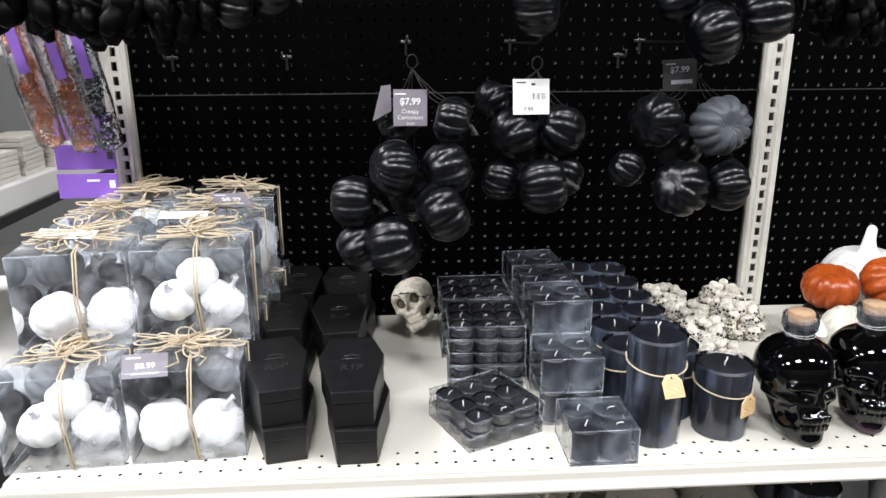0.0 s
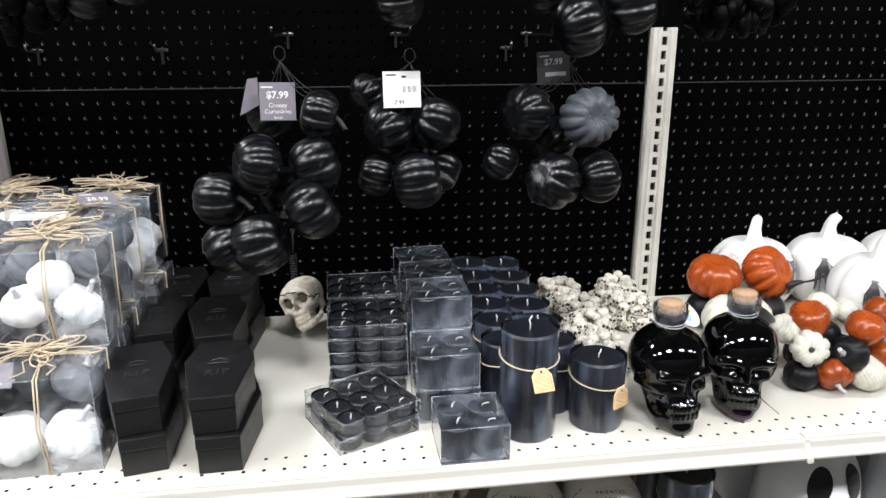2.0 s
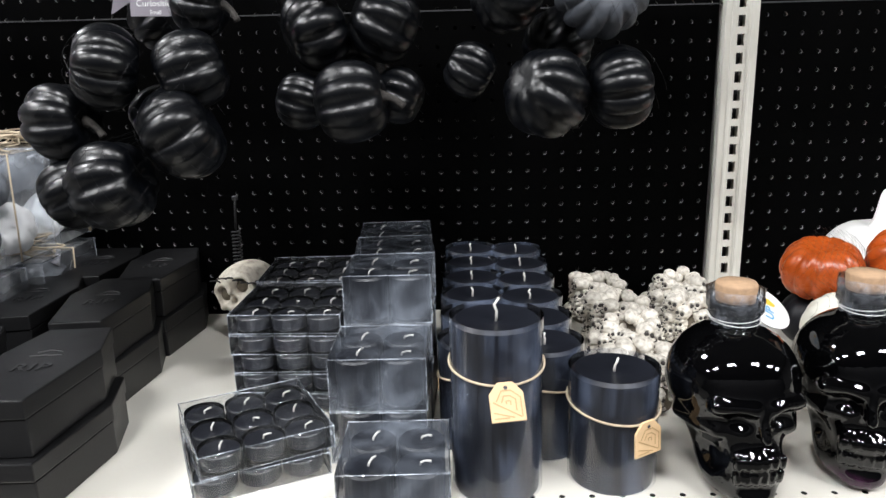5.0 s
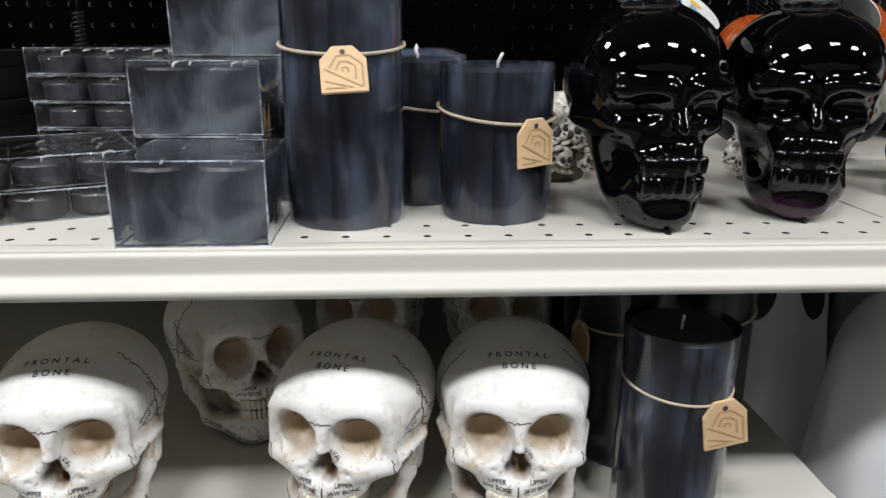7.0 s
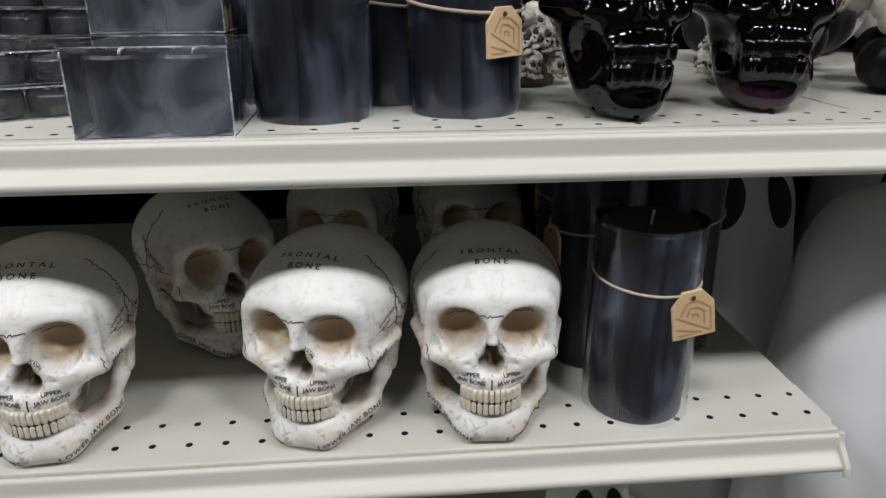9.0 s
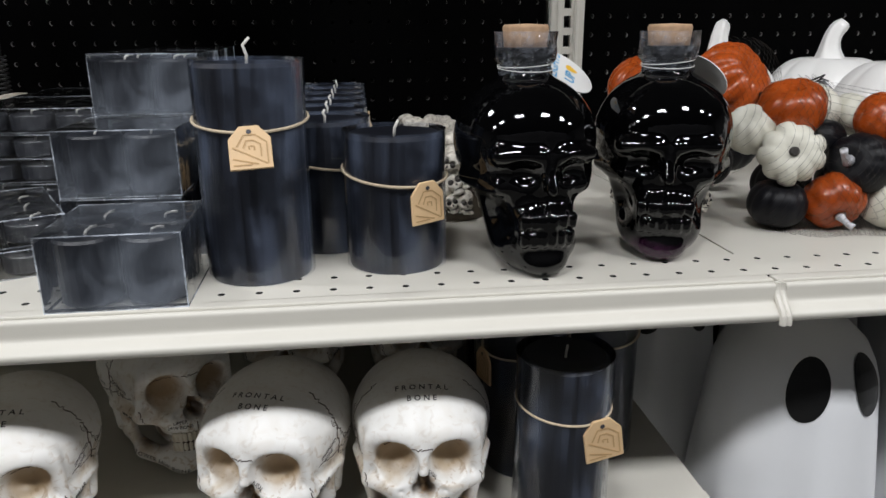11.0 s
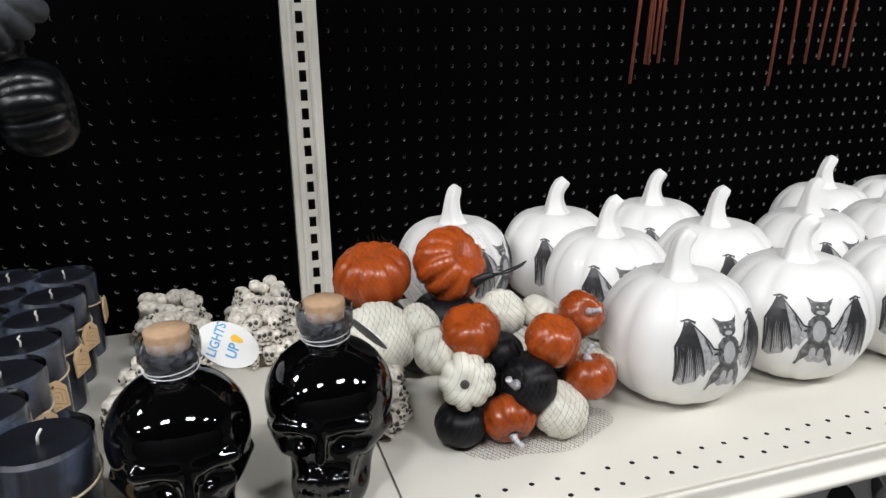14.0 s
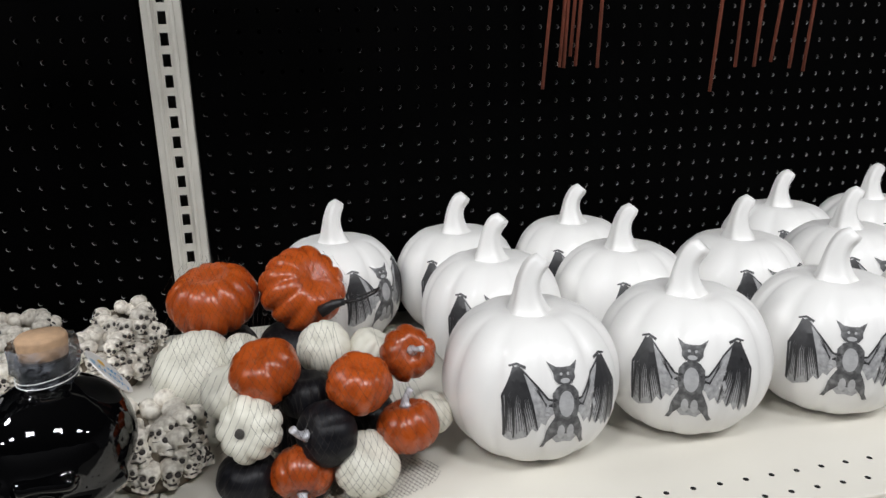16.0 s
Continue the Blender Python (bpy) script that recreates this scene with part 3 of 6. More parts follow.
# housings for every lamp, the two added fill lamps included
for ly, xs in LAMP_ROWS:
    for lx in xs:
        fx = thing("ceiling_light", pose(lx, ly, CEIL - 0.07), "white fluorescent strip fixture on the ceiling, two of them added as fill", "ceiling light", "ceiling lights", "structure")
        bm = bmesh.new()
        add_box(bm, -0.34, 0.34, -0.20, -0.16, 0, 0.07); add_box(bm, -0.34, 0.34, 0.16, 0.20, 0, 0.07); add_box(bm, -0.34, 0.34, -0.16, 0.16, 0.03, 0.07)
        part("housing", bm, M_LAMP, fx)

# ---- shelving bay ----
PITCH = 0.0254
BAY = 48 * PITCH
SEAM = 1.387
Z_TOP, Z_LOW, Z_BOT = 0.950, 0.728, 0.45
Y_FRONT = -0.559


def holed_sheet(cols, rows, to_world, r, bevel_r, bevel_d, depth):
    """Sheet of square cells, each with a round punched hole that has a rolled rim and a throat."""
    unit = [(-.5, -.5), (0, -.5), (.5, -.5), (.5, 0), (.5, .5), (0, .5), (-.5, .5), (-.5, 0)]
    ang = [math.radians(a) for a in (225, 270, 315, 0, 45, 90, 135, 180)]
    verts, faces = [], []
    for i in range(cols):
        for j in range(rows):
            b = len(verts)
            cx, cy = (i + 0.5) * PITCH, (j + 0.5) * PITCH
            verts += [to_world(cx + x * PITCH, cy + y * PITCH, 0) for x, y in unit]
            verts += [to_world(cx + bevel_r * math.cos(a), cy + bevel_r * math.sin(a), 0) for a in ang]
            verts += [to_world(cx + r * math.cos(a), cy + r * math.sin(a), bevel_d) for a in ang]
            verts += [to_world(cx + r * math.cos(a), cy + r * math.sin(a), depth) for a in ang]
            for ring in range(3):
                for k in range(8):
                    p, q = b + ring * 8 + k, b + ring * 8 + (k + 1) % 8
                    faces.append((p, q, q + 8, p + 8))
    return verts, faces


def holed_object(name, verts, faces, material, parent=None, flip=False, rim=None, first_rim=8):
    me = bpy.data.meshes.new(name)
    me.from_pydata(verts, [], [f[::-1] for f in faces] if flip else faces)
    me.materials.append(material)
    if rim is not None:
        me.materials.append(rim)
        slots = np.zeros(len(me.polygons), dtype=np.int32)
        slots[np.arange(len(me.polygons)) % 24 >= first_rim] = 1
        me.polygons.foreach_set("material_index", slots)
    me.update()
    ob = new(name, me)
    ob.parent = parent
    return ob


def back_panels(x0, dx, dz):
    lower_rows, upper_rows = 17, 17
    for z0, rows in ((SEAM - lower_rows * PITCH + dz, lower_rows), (SEAM + dz, upper_rows)):
        v, f = holed_sheet(46, rows, lambda a, b, d: (x0 + dx + PITCH + a, d, z0 + b), 0.0031, 0.0034, 0.0003, 0.0035)
        ob = holed_object("back_panel", v, f, M_PANEL, rim=M_RIM, first_rim=16)
        tagged(ob, "black perforated steel back panel of the shelving", "pegboard", "back panels", "structure")
    lip = box_bm(x0 + 0.026, x0 + BAY - 0.026, -0.0012, 0.0, SEAM - 0.0016, SEAM + 0.0002)
    solid("trim", lip, M_SEAM, "thin folded seam between the black back panels", "trim", kind="structure")
    solid("back_panel", box_bm(x0, x0 + BAY, 0.0, 0.012, 0.0, SEAM - lower_rows * PITCH + dz), M_PANEL, "plain black steel back panel behind the lower shelves", "pegboard", kind="structure")
    solid("back_panel", box_bm(x0, x0 + BAY, 0.05, 0.06, 0.0, 1.83), M_DARK, "dark rear skin of the shelving", "panel", kind="structure")
    solid("top_rail", box_bm(x0, x0 + BAY, -0.02, 0.06, SEAM + upper_rows * PITCH + dz, 1.86, 0.003), M_UPRIGHT, "beige steel top rail of the shelving", "rail", kind="structure")


def upright_post(x):
    """Slotted steel post: two side flanges, a slotted face and dark slots."""
    post = thing("upright_post", pose(x, 0, 0), "beige painted slotted steel shelving upright", "upright", "uprights", "structure")
    h = 1.488
    part("upper_filler", box_bm(-0.026, 0.026, 0.0, 0.010, h + 0.002, 1.815), M_PANEL, post, "black steel strip above the post")
    for sx in (-1, 1):
        bm = bmesh.new()
        a, b = sorted((sx * 0.0085, sx * 0.0235))
        add_box(bm, a, b, -0.012, 0.048, 0, h, 0.0012)
        part("flange", bm, M_UPRIGHT, post)
        a, b = sorted((sx * 0.0105, sx * 0.0150))
        part("bead", box_bm(a, b, -0.0145, -0.011, 0.0, h, 0.001), M_UPRIGHT, post)
    bm = bmesh.new()
    z, step, gap = 0.1, 0.0254, 0.0155
    while z < h:
        add_box(bm, -0.0088, 0.0088, -0.0095, -0.0065, z, z + (step - gap))
        z += step
    for sx in (-1, 1):
        a, b = sorted((sx * 0.0050, sx * 0.0088))
        add_box(bm, a, b, -0.0098, -0.0065, 0, h)
    part("slotted_face", bm, M_UPRIGHT, post)
    # dark strip put in as the shade seen through the slots
    part("slot_shadow_strip", box_bm(-0.0085, 0.0085, 0.010, 0.012, 0, h), M_SLOT_SHADE, post, "dark strip standing in for the shade behind the slots")
    return post


def price_rail_bm(x0, x1, z, y):
    """Rolled sheet rail: a thin groove, then one smooth curve out to a rounded lower bulge."""
    knots = [(-0.0006, -0.0060), (-0.0026, -0.0060), (-0.0031, -0.0016), (-0.0050, -0.0010), (-0.0070, -0.0030), (-0.0074, -0.0080), (-0.0080, -0.0140), (-0.0128, -0.0180), (-0.0164, -0.0215), (-0.0160, -0.0252), (-0.0128, -0.0277), (-0.004, -0.0278)]
    prof = []
    for k in range(len(knots) - 1):
        p0, p1, p2, p3 = (Vector(knots[max(0, min(len(knots) - 1, k + o))]) for o in (-1, 0, 1, 2))
        for i in range(5):
            q = i / 5
            prof.append(0.5 * ((2 * p1) + (p2 - p0) * q + (2 * p0 - 5 * p1 + 4 * p2 - p3) * q * q + (3 * p1 - p0 - 3 * p2 + p3) * q ** 3))
    prof.append(Vector(knots[-1]))
    bm = bmesh.new()
    a = [bm.verts.new((x0, y + p.x, z + p.y)) for p in prof]
    b = [bm.verts.new((x1, y + p.x, z + p.y)) for p in prof]
    for k in range(len(prof) - 1):
        bm.faces.new((a[k], b[k], b[k + 1], a[k + 1])).smooth = True
    for x, flip in ((x0, False), (x1, True)):
        vs = [bm.verts.new((x, y + p.x, z + p.y)) for p in prof] + [bm.verts.new((x, y, z - 0.0278)), bm.verts.new((x, y, z - 0.0060))]
        bm.faces.new(vs[::-1] if flip else vs)
    back = [bm.verts.new(p) for p in ((x0, y, z - 0.0060), (x1, y, z - 0.0060), (x1, y - 0.0006, z - 0.0060), (x0, y - 0.0006, z - 0.0060))]
    bm.faces.new(back)
    return bm


def store_shelf(x0, z, label):
    sh = thing("store_shelf", pose(x0, 0, z), label, "shelf", "steel shelves", "structure")
    g = 0.0012
    v, f = holed_sheet(48, 2, lambda a, b, d: (a, Y_FRONT + 0.0095 + b, -d), 0.0024, 0.0027, 0.0004, 0.004)
    # hole throats and the sheet below them are coloured dark as shade
    holed_object("perforated_strip", v, f, M_SHELF, sh, rim=M_SLOT_SHADE)
    part("strip_backing", box_bm(0.003, BAY - 0.003, Y_FRONT + 0.010, Y_FRONT + 0.062, -0.012, -0.0085), M_SLOT_SHADE, sh)
    bm = bmesh.new()
    y_in = Y_FRONT + 0.0095 + 2 * PITCH
    add_box(bm, g, BAY - g, y_in, -0.013, -0.006, 0.0)
    add_box(bm, g, BAY - g, Y_FRONT, Y_FRONT + 0.0118, -0.026, -0.0003, 0.0012)
    part("deck", bm, M_SHELF, sh)
    part("underside", box_bm(g, BAY - g, Y_FRONT + 0.012, -0.013, -0.026, -0.022), M_SHELF, sh)
    part("price_rail", price_rail_bm(0.004, BAY - 0.004, 0, Y_FRONT), M_SHELF, sh)
    for ex in (0.0, BAY):
        s = 1 if ex == 0 else -1
        pts = [(ex + s * 0.002, Y_FRONT - 0.0045 - 0.0135 * math.sin(min(1, q * 1.15) * math.pi * 0.5) ** 3, -0.0005 - 0.028 * q) for q in [i / 9 for i in range(10)]]
        part("end_clip", tube_bm(pts, 0.0026, 8), M_SHELF, sh)
    return sh


back_panels(-BAY, -0.14 * PITCH, -0.45 * PITCH)
back_panels(0.0, 0.0, -0.18 * PITCH)
for ux in (-BAY, 0.0, BAY):
    upright_post(ux)
store_shelf(-BAY, Z_TOP, "beige steel store shelf with perforated front strip, full of decor")
store_shelf(0.0, Z_TOP, "beige steel store shelf with perforated front strip, holding pumpkins")
store_shelf(-BAY, Z_LOW, "beige steel lower shelf holding resin skulls and candles")
store_shelf(-BAY, Z_BOT, "beige steel bottom shelf in shadow")
store_shelf(0.0, Z_BOT, "beige steel bottom shelf holding white ghosts")
solid("kick_plate", box_bm(-BAY, BAY, Y_FRONT + 0.02, Y_FRONT + 0.03, 0, 0.15), M_UPRIGHT, "beige steel kick plate along the floor", "kick plate", kind="structure")


# ---- resin skulls ----
def resin_skull():
    P, F = surface_net(skull_field, (-0.064, -0.070, -0.003), (0.064, 0.092, 0.145), 0.0021)
    bone = net_mesh("bone", P, F, M_BONE)
    bvh = bvh_of(bone)
    root = thing("anatomical_skull", pose(0, 0, 0), "ivory resin skull with black anatomy lettering and brown-washed sockets", "skull", "anatomy skulls")
    part("bone", bone, None, root)
    bm = box_bm(-0.5, 0.5, -0.5, 0.5, -0.5, 0.5, 0.22)
    tooth = mesh_of(bm, "tooth", M_TOOTH, True)
    for zc, dz, back in ((0.0404, 0.0092, -0.0010), (0.0306, 0.0092, -0.0002)):
        for k in range(-5, 6):
            a = k * 0.178
            x, y = 0.0235 * math.sin(a), -0.0345 - 0.0215 * math.cos(a) + back
            part("tooth", tooth, None, root, at=Matrix.Translation((x, y, zc)) @ Matrix.Rotation(a * -1.0, 4, "Z") @ Matrix.Diagonal((0.0034 + 0.0002 * (k % 2), 0.0060, dz * (1.0 + 0.05 * ((k * 7) % 3 - 1)), 1)))
    # solid dark band that paints in the shade between the teeth
    bm = bmesh.new()
    for rr in (1.0, 0.88):
        for z in (0.0262, 0.0438):
            for k in range(-14, 15):
                bm.verts.new((0.0240 * rr * math.sin(k * 0.072), -0.0345 - 0.0236 * rr * math.cos(k * 0.072), z))
    bm.verts.ensure_lookup_table()
    for k in range(28):
        q = [bm.verts[r * 29 + k + e] for r in range(4) for e in (0, 1)]
        for f in ((0, 1, 3, 2), (4, 6, 7, 5), (0, 4, 5, 1), (2, 3, 7, 6)):
            bm.faces.new([q[i] for i in f])
    part("mouth_hollow", bm, M_SUTURE, root, "dark band for the shade between the teeth")

    def write(text, size, origin, normal, up=(0, 0, 1), turn=0.0, spacing=1.0, lift=0.0005):
        bm = bmesh.new()
        p, f = glyphs(text, size, spacing=spacing, bold=size * 0.015)
        add_wrapped(bm, p, f, bvh, origin, normal, up, lift, turn)
        part("lettering", bm, M_LETTER, root, "black printed word " + text)
    write("FRONTAL", 0.0064, (0, -0.0235, 0.1335), (0, -0.68, 0.73), spacing=1.65)
    write("BONE", 0.0064, (0, -0.0295, 0.1260), (0, -0.75, 0.65), spacing=1.6)
    for sx in (-1, 1):
        write("UPPER", 0.0044, (sx * 0.0130, -0.05, 0.0540), (sx * 0.3, -1, 0))
        write("JAW BONE", 0.0044, (sx * 0.0130, -0.05, 0.0492), (sx * 0.3, -1, 0))
        write("LOWER JAW BONE", 0.0058, (sx * 0.026, -0.034, 0.0125), (sx * 0.7, -0.7, 0), turn=sx * 0.30, spacing=1.15)
        write("MALAR", 0.0046, (sx * 0.043, -0.02, 0.0625), (sx * 0.85, -0.5, 0), turn=sx * 0.15)
        write("SPHENOID", 0.0046, (sx * 0.048, -0.012, 0.086), (sx * 0.95, -0.3, 0.1), turn=sx * 0.3)
        write("BONE", 0.0046, (sx * 0.048, -0.012, 0.081), (sx * 0.95, -0.3, 0.1), turn=sx * 0.3)
        write("TEMPORAL", 0.0046, (sx * 0.052, 0.018, 0.085), (sx, 0, 0.1), turn=sx * 0.1)
    write("NASAL", 0.0032, (0.008, -0.055, 0.075), (0.3, -1, 0.1), turn=-0.9)
    rng = random.Random(4)

    def seam(a, b, origin, normal, n=26, w=0.0004, wob=0.002):
        pts = [(a[0] + (b[0] - a[0]) * i / n + rng.uniform(-wob, wob), a[1] + (b[1] - a[1]) * i / n + rng.uniform(-wob, wob)) for i in range(n + 1)]
        p, f = ribbon(pts, w)
        bm = bmesh.new()
        add_wrapped(bm, p, f, bvh, origin, normal, (0, 0, 1), 0.0004)
        part("suture", bm, M_SUTURE, root, "dark drawn bone suture")
    for sx in (-1, 1):
        seam((-0.002 * sx, 0.045), (0.004 * sx, -0.01), (sx * 0.05, -0.002, 0.085), (sx, -0.15, 0.1), w=0.0006)
        seam((-0.028, -0.004), (0.03, -0.002), (sx * 0.05, 0.0, 0.083), (sx, -0.15, 0.1))
        seam((-0.02, 0.006), (0.018, -0.012), (sx * 0.05, 0.02, 0.07), (sx, 0.1, 0.1))
        seam((-0.010, -0.001), (0.010, 0.001), (sx * 0.0205, -0.05, 0.092), (0, -1, 0), n=16, wob=0.001)
    for sx in (-1, 1):
        seam((-0.006, 0.016), (0.012, -0.004), (sx * 0.05, 0.0, 0.090), (sx, -0.25, 0.1), n=20, wob=0.0026)
        seam((0.0, 0.010), (0.004, -0.012), (sx * 0.035, -0.03, 0.062), (sx * 0.7, -0.8, 0), n=12, w=0.00035, wob=0.0012)
    seam((-0.011, 0), (0.011, 0.0), (0, -0.05, 0.0985), (0, -1, 0.2), n=14, wob=0.0012)
    seam((0, 0.004), (0, -0.004), (0, -0.05, 0.0495), (0, -1, 0), n=3, w=0.0005, wob=0.0)
    return root


skull = resin_skull()
skull.matrix_basis = pose(-0.254, -0.501, Z_LOW, 0, 0, -4)
for x, y, rz in ((-0.373, -0.499, -16), (-0.567, -0.500, 6), (-0.484, -0.362, 34), (-0.372, -0.268, -10), (-0.238, -0.262, 6)):
    copy_thing(skull, pose(x, y, Z_LOW, 0, 0, rz))


# ---- skull bottles ----
def bottle_field(X, Y, Z):
    A = np.abs(X)
    d = ell(X, Y, Z, (0, 0.004, 0.094), (0.0538, 0.056, 0.0495))
    d = smin(d, ell(X, Y, Z, (0, -0.012, 0.053), (0.037, 0.037, 0.048)), 0.018)
    d = smin(d, ell(X, Y, Z, (0, -0.026, 0.022), (0.0300, 0.028, 0.0235)), 0.014)
    d = smin(d, cap(A, Y, Z, (0.030, -0.036, 0.066), (0.047, -0.004, 0.070), 0.0065), 0.006)
    d = smin(d, cap(A, Y, Z, (0.008, -0.051, 0.089), (0.034, -0.042, 0.089), 0.0055), 0.006)
    d = smin(d, cap(X, Y, Z, (0, -0.050, 0.082), (0, -0.058, 0.066), 0.0048), 0.005)
    d = smin(d, ell(X, Y, Z, (0, -0.040, 0.044), (0.024, 0.018, 0.014)), 0.006)
    for k in range(6):
        x = -0.0185 + 0.0074 * k
        y = -0.0555 + 9.0 * x * x
        d = smin(d, cap(X, Y, Z, (x, y, 0.046), (x * 0.92, y + 0.002, 0.027), 0.0036), 0.0015)
    d = smin(d, ell(X, Y, Z, (0, -0.046, 0.011), (0.017, 0.011, 0.010)), 0.005)
    d = smax(d, -ell(A, Y, Z, (0.0195, -0.056, 0.0765), (0.0130, 0.016, 0.0100)), 0.004)
    d = smax(d, -ell(A, Y, Z, (0.006, -0.060, 0.0585), (0.0042, 0.010, 0.0060)), 0.003)
    d = smax(d, -ell(A, Y, Z, (0.034, -0.036, 0.042), (0.010, 0.020, 0.014)), 0.007)
    d = smax(d, -cap(A, Y, Z, (0.0, -0.0600, 0.0372), (0.022, -0.0510, 0.0368), 0.0013), 0.002)
    neck = np.maximum(np.sqrt(X ** 2 + (Y - 0.006) ** 2) - 0.0165, np.abs(Z - 0.14) - 0.020)
    d = smin(d, neck, 0.008)
    lip = np.maximum(np.sqrt(X ** 2 + (Y - 0.006) ** 2) - 0.020, np.abs(Z - 0.1575) - 0.0035)
    d = smin(d, lip, 0.002)
    return np.maximum(d, 0.001 - Z)


def skull_bottle():
    P, F = surface_net(bottle_field, (-0.060, -0.068, -0.003), (0.060, 0.066, 0.166), 0.0019)
    glass = net_mesh("glass_body", P, F, M_GLASSBLK)
    root = thing("skull_bottle", pose(0, 0, 0), "glossy black skull-shaped glass bottle with cork and shrink-wrapped neck", "bottle", "skull bottles")
    part("glass_body", glass, None, root)
    cork = lathe_bm([(0.0005, 0.150), (0.0150, 0.150), (0.0158, 0.163), (0.0170, 0.1745), (0.0160, 0.1768), (0.0005, 0.1775)], 28, lambda a, r, z: (r * (1 + 0.02 * math.sin(5 * a)), z))
    part("cork", cork, M_CORK, root, "tan cork stopper", smooth=True, at=pose(0, 0.006, 0))
    rng = random.Random(9)
    prof = [(0.0186 + rng.uniform(0, 0.0012), 0.128 + 0.0050 * i) for i in range(5)] + [(0.0222, 0.1525), (0.0226, 0.158), (0.0228, 0.163), (0.0226, 0.172)]
    wrap = lathe_bm(prof, 36, lambda a, r, z: (r + 0.0009 * math.sin(9 * a + z * 900) + 0.0005 * math.sin(17 * a - z * 500), z), close=False)
    ob = part("shrink_wrap", wrap, M_SHRINK, root, "crinkled clear shrink film round the neck", smooth=True, at=pose(0, 0.006, 0))
    cord = bmesh.new()
    for k in range(2):
        add_tube(cord, arc(lambda q: (0.0205 * math.cos(q * 6.28), 0.006 + 0.0215 * math.sin(q * 6.28), 0.146 + 0.003 * k + 0.002 * math.sin(6.28 * q + k)), 24), 0.00035, 5)
    part("neck_cord", cord, M_TAGW, root, "thin white cord round the neck", smooth=True)
    return root


def lights_up_tag(parent, holder_m):
    disc = bmesh.new()
    n = 40
    lo = [disc.verts.new(holder_m @ Vector((0.0265 * math.cos(6.2832 * k / n), 0.0225 * math.sin(6.2832 * k / n), -0.0004))) for k in range(n)]
    hi = [disc.verts.new(holder_m @ Vector((0.0265 * math.cos(6.2832 * k / n), 0.0225 * math.sin(6.2832 * k / n), 0.0004))) for k in range(n)]
    disc.faces.new(lo[::-1]); disc.faces.new(hi)
    for k in range(n):
        disc.faces.new((lo[k], lo[(k + 1) % n], hi[(k + 1) % n], hi[k]))
    tag = part("tag", disc, M_TAGW, parent, "round white tag reading LIGHTS UP")
    turn = holder_m @ Matrix.Rotation(radians(80), 4, "Z")
    bm = flat_text_bm("LIGHTS", 0.0112, turn @ Matrix.Translation((0, 0.007, 0.0007)), bold=0.0002)
    part("print", bm, M_PRINTB, tag, "blue lettering")
    bm = flat_text_bm("UP", 0.0125, turn @ Matrix.Translation((-0.005, -0.009, 0.0007)), bold=0.0003)
    part("print", bm, M_PRINTB, tag, "blue lettering")
    bulb = bmesh.new()
    pts = [(0.0042 * math.cos(6.2832 * k / 20) * (1 if k < 10 else 0.8), 0.0042 * math.sin(6.2832 * k / 20) * (1 if k < 10 else 1.6)) for k in range(20)]
    bulb.faces.new([bulb.verts.new(turn @ Vector((a + 0.008, b - 0.004, 0.0007))) for a, b in pts])
    part("bulb_mark", bulb, M_PRINTY, tag, "yellow bulb mark")
    return tag


bottle = skull_bottle()
bottle.matrix_basis = pose(-0.170, -0.484, Z_TOP, 0, 0, 6)
bottle_b = copy_thing(bottle, pose(-0.052, -0.462, Z_TOP, 0, 0, -17))
for child in bottle_b.children:
    if child.name.startswith("glass_body"):
        child.data = child.data.copy()
        child.data.materials[0] = M_GLASSPUR
        child["label"] = "glossy black glass body with a purple-tinted chin"
lights_up_tag(bottle, Matrix.Translation((0.0459, 0.0400, 0.1410)) @ Matrix.Rotation(radians(26), 4, "Y") @ Matrix.Rotation(radians(34), 4, "X"))
lights_up_tag(bottle_b, Matrix.Rotation(radians(29), 4, "Z") @ Matrix.Translation((0.042, 0.014, 0.136)) @ Matrix.Rotation(radians(98), 4, "Z") @ Matrix.Rotation(radians(52), 4, "X"))


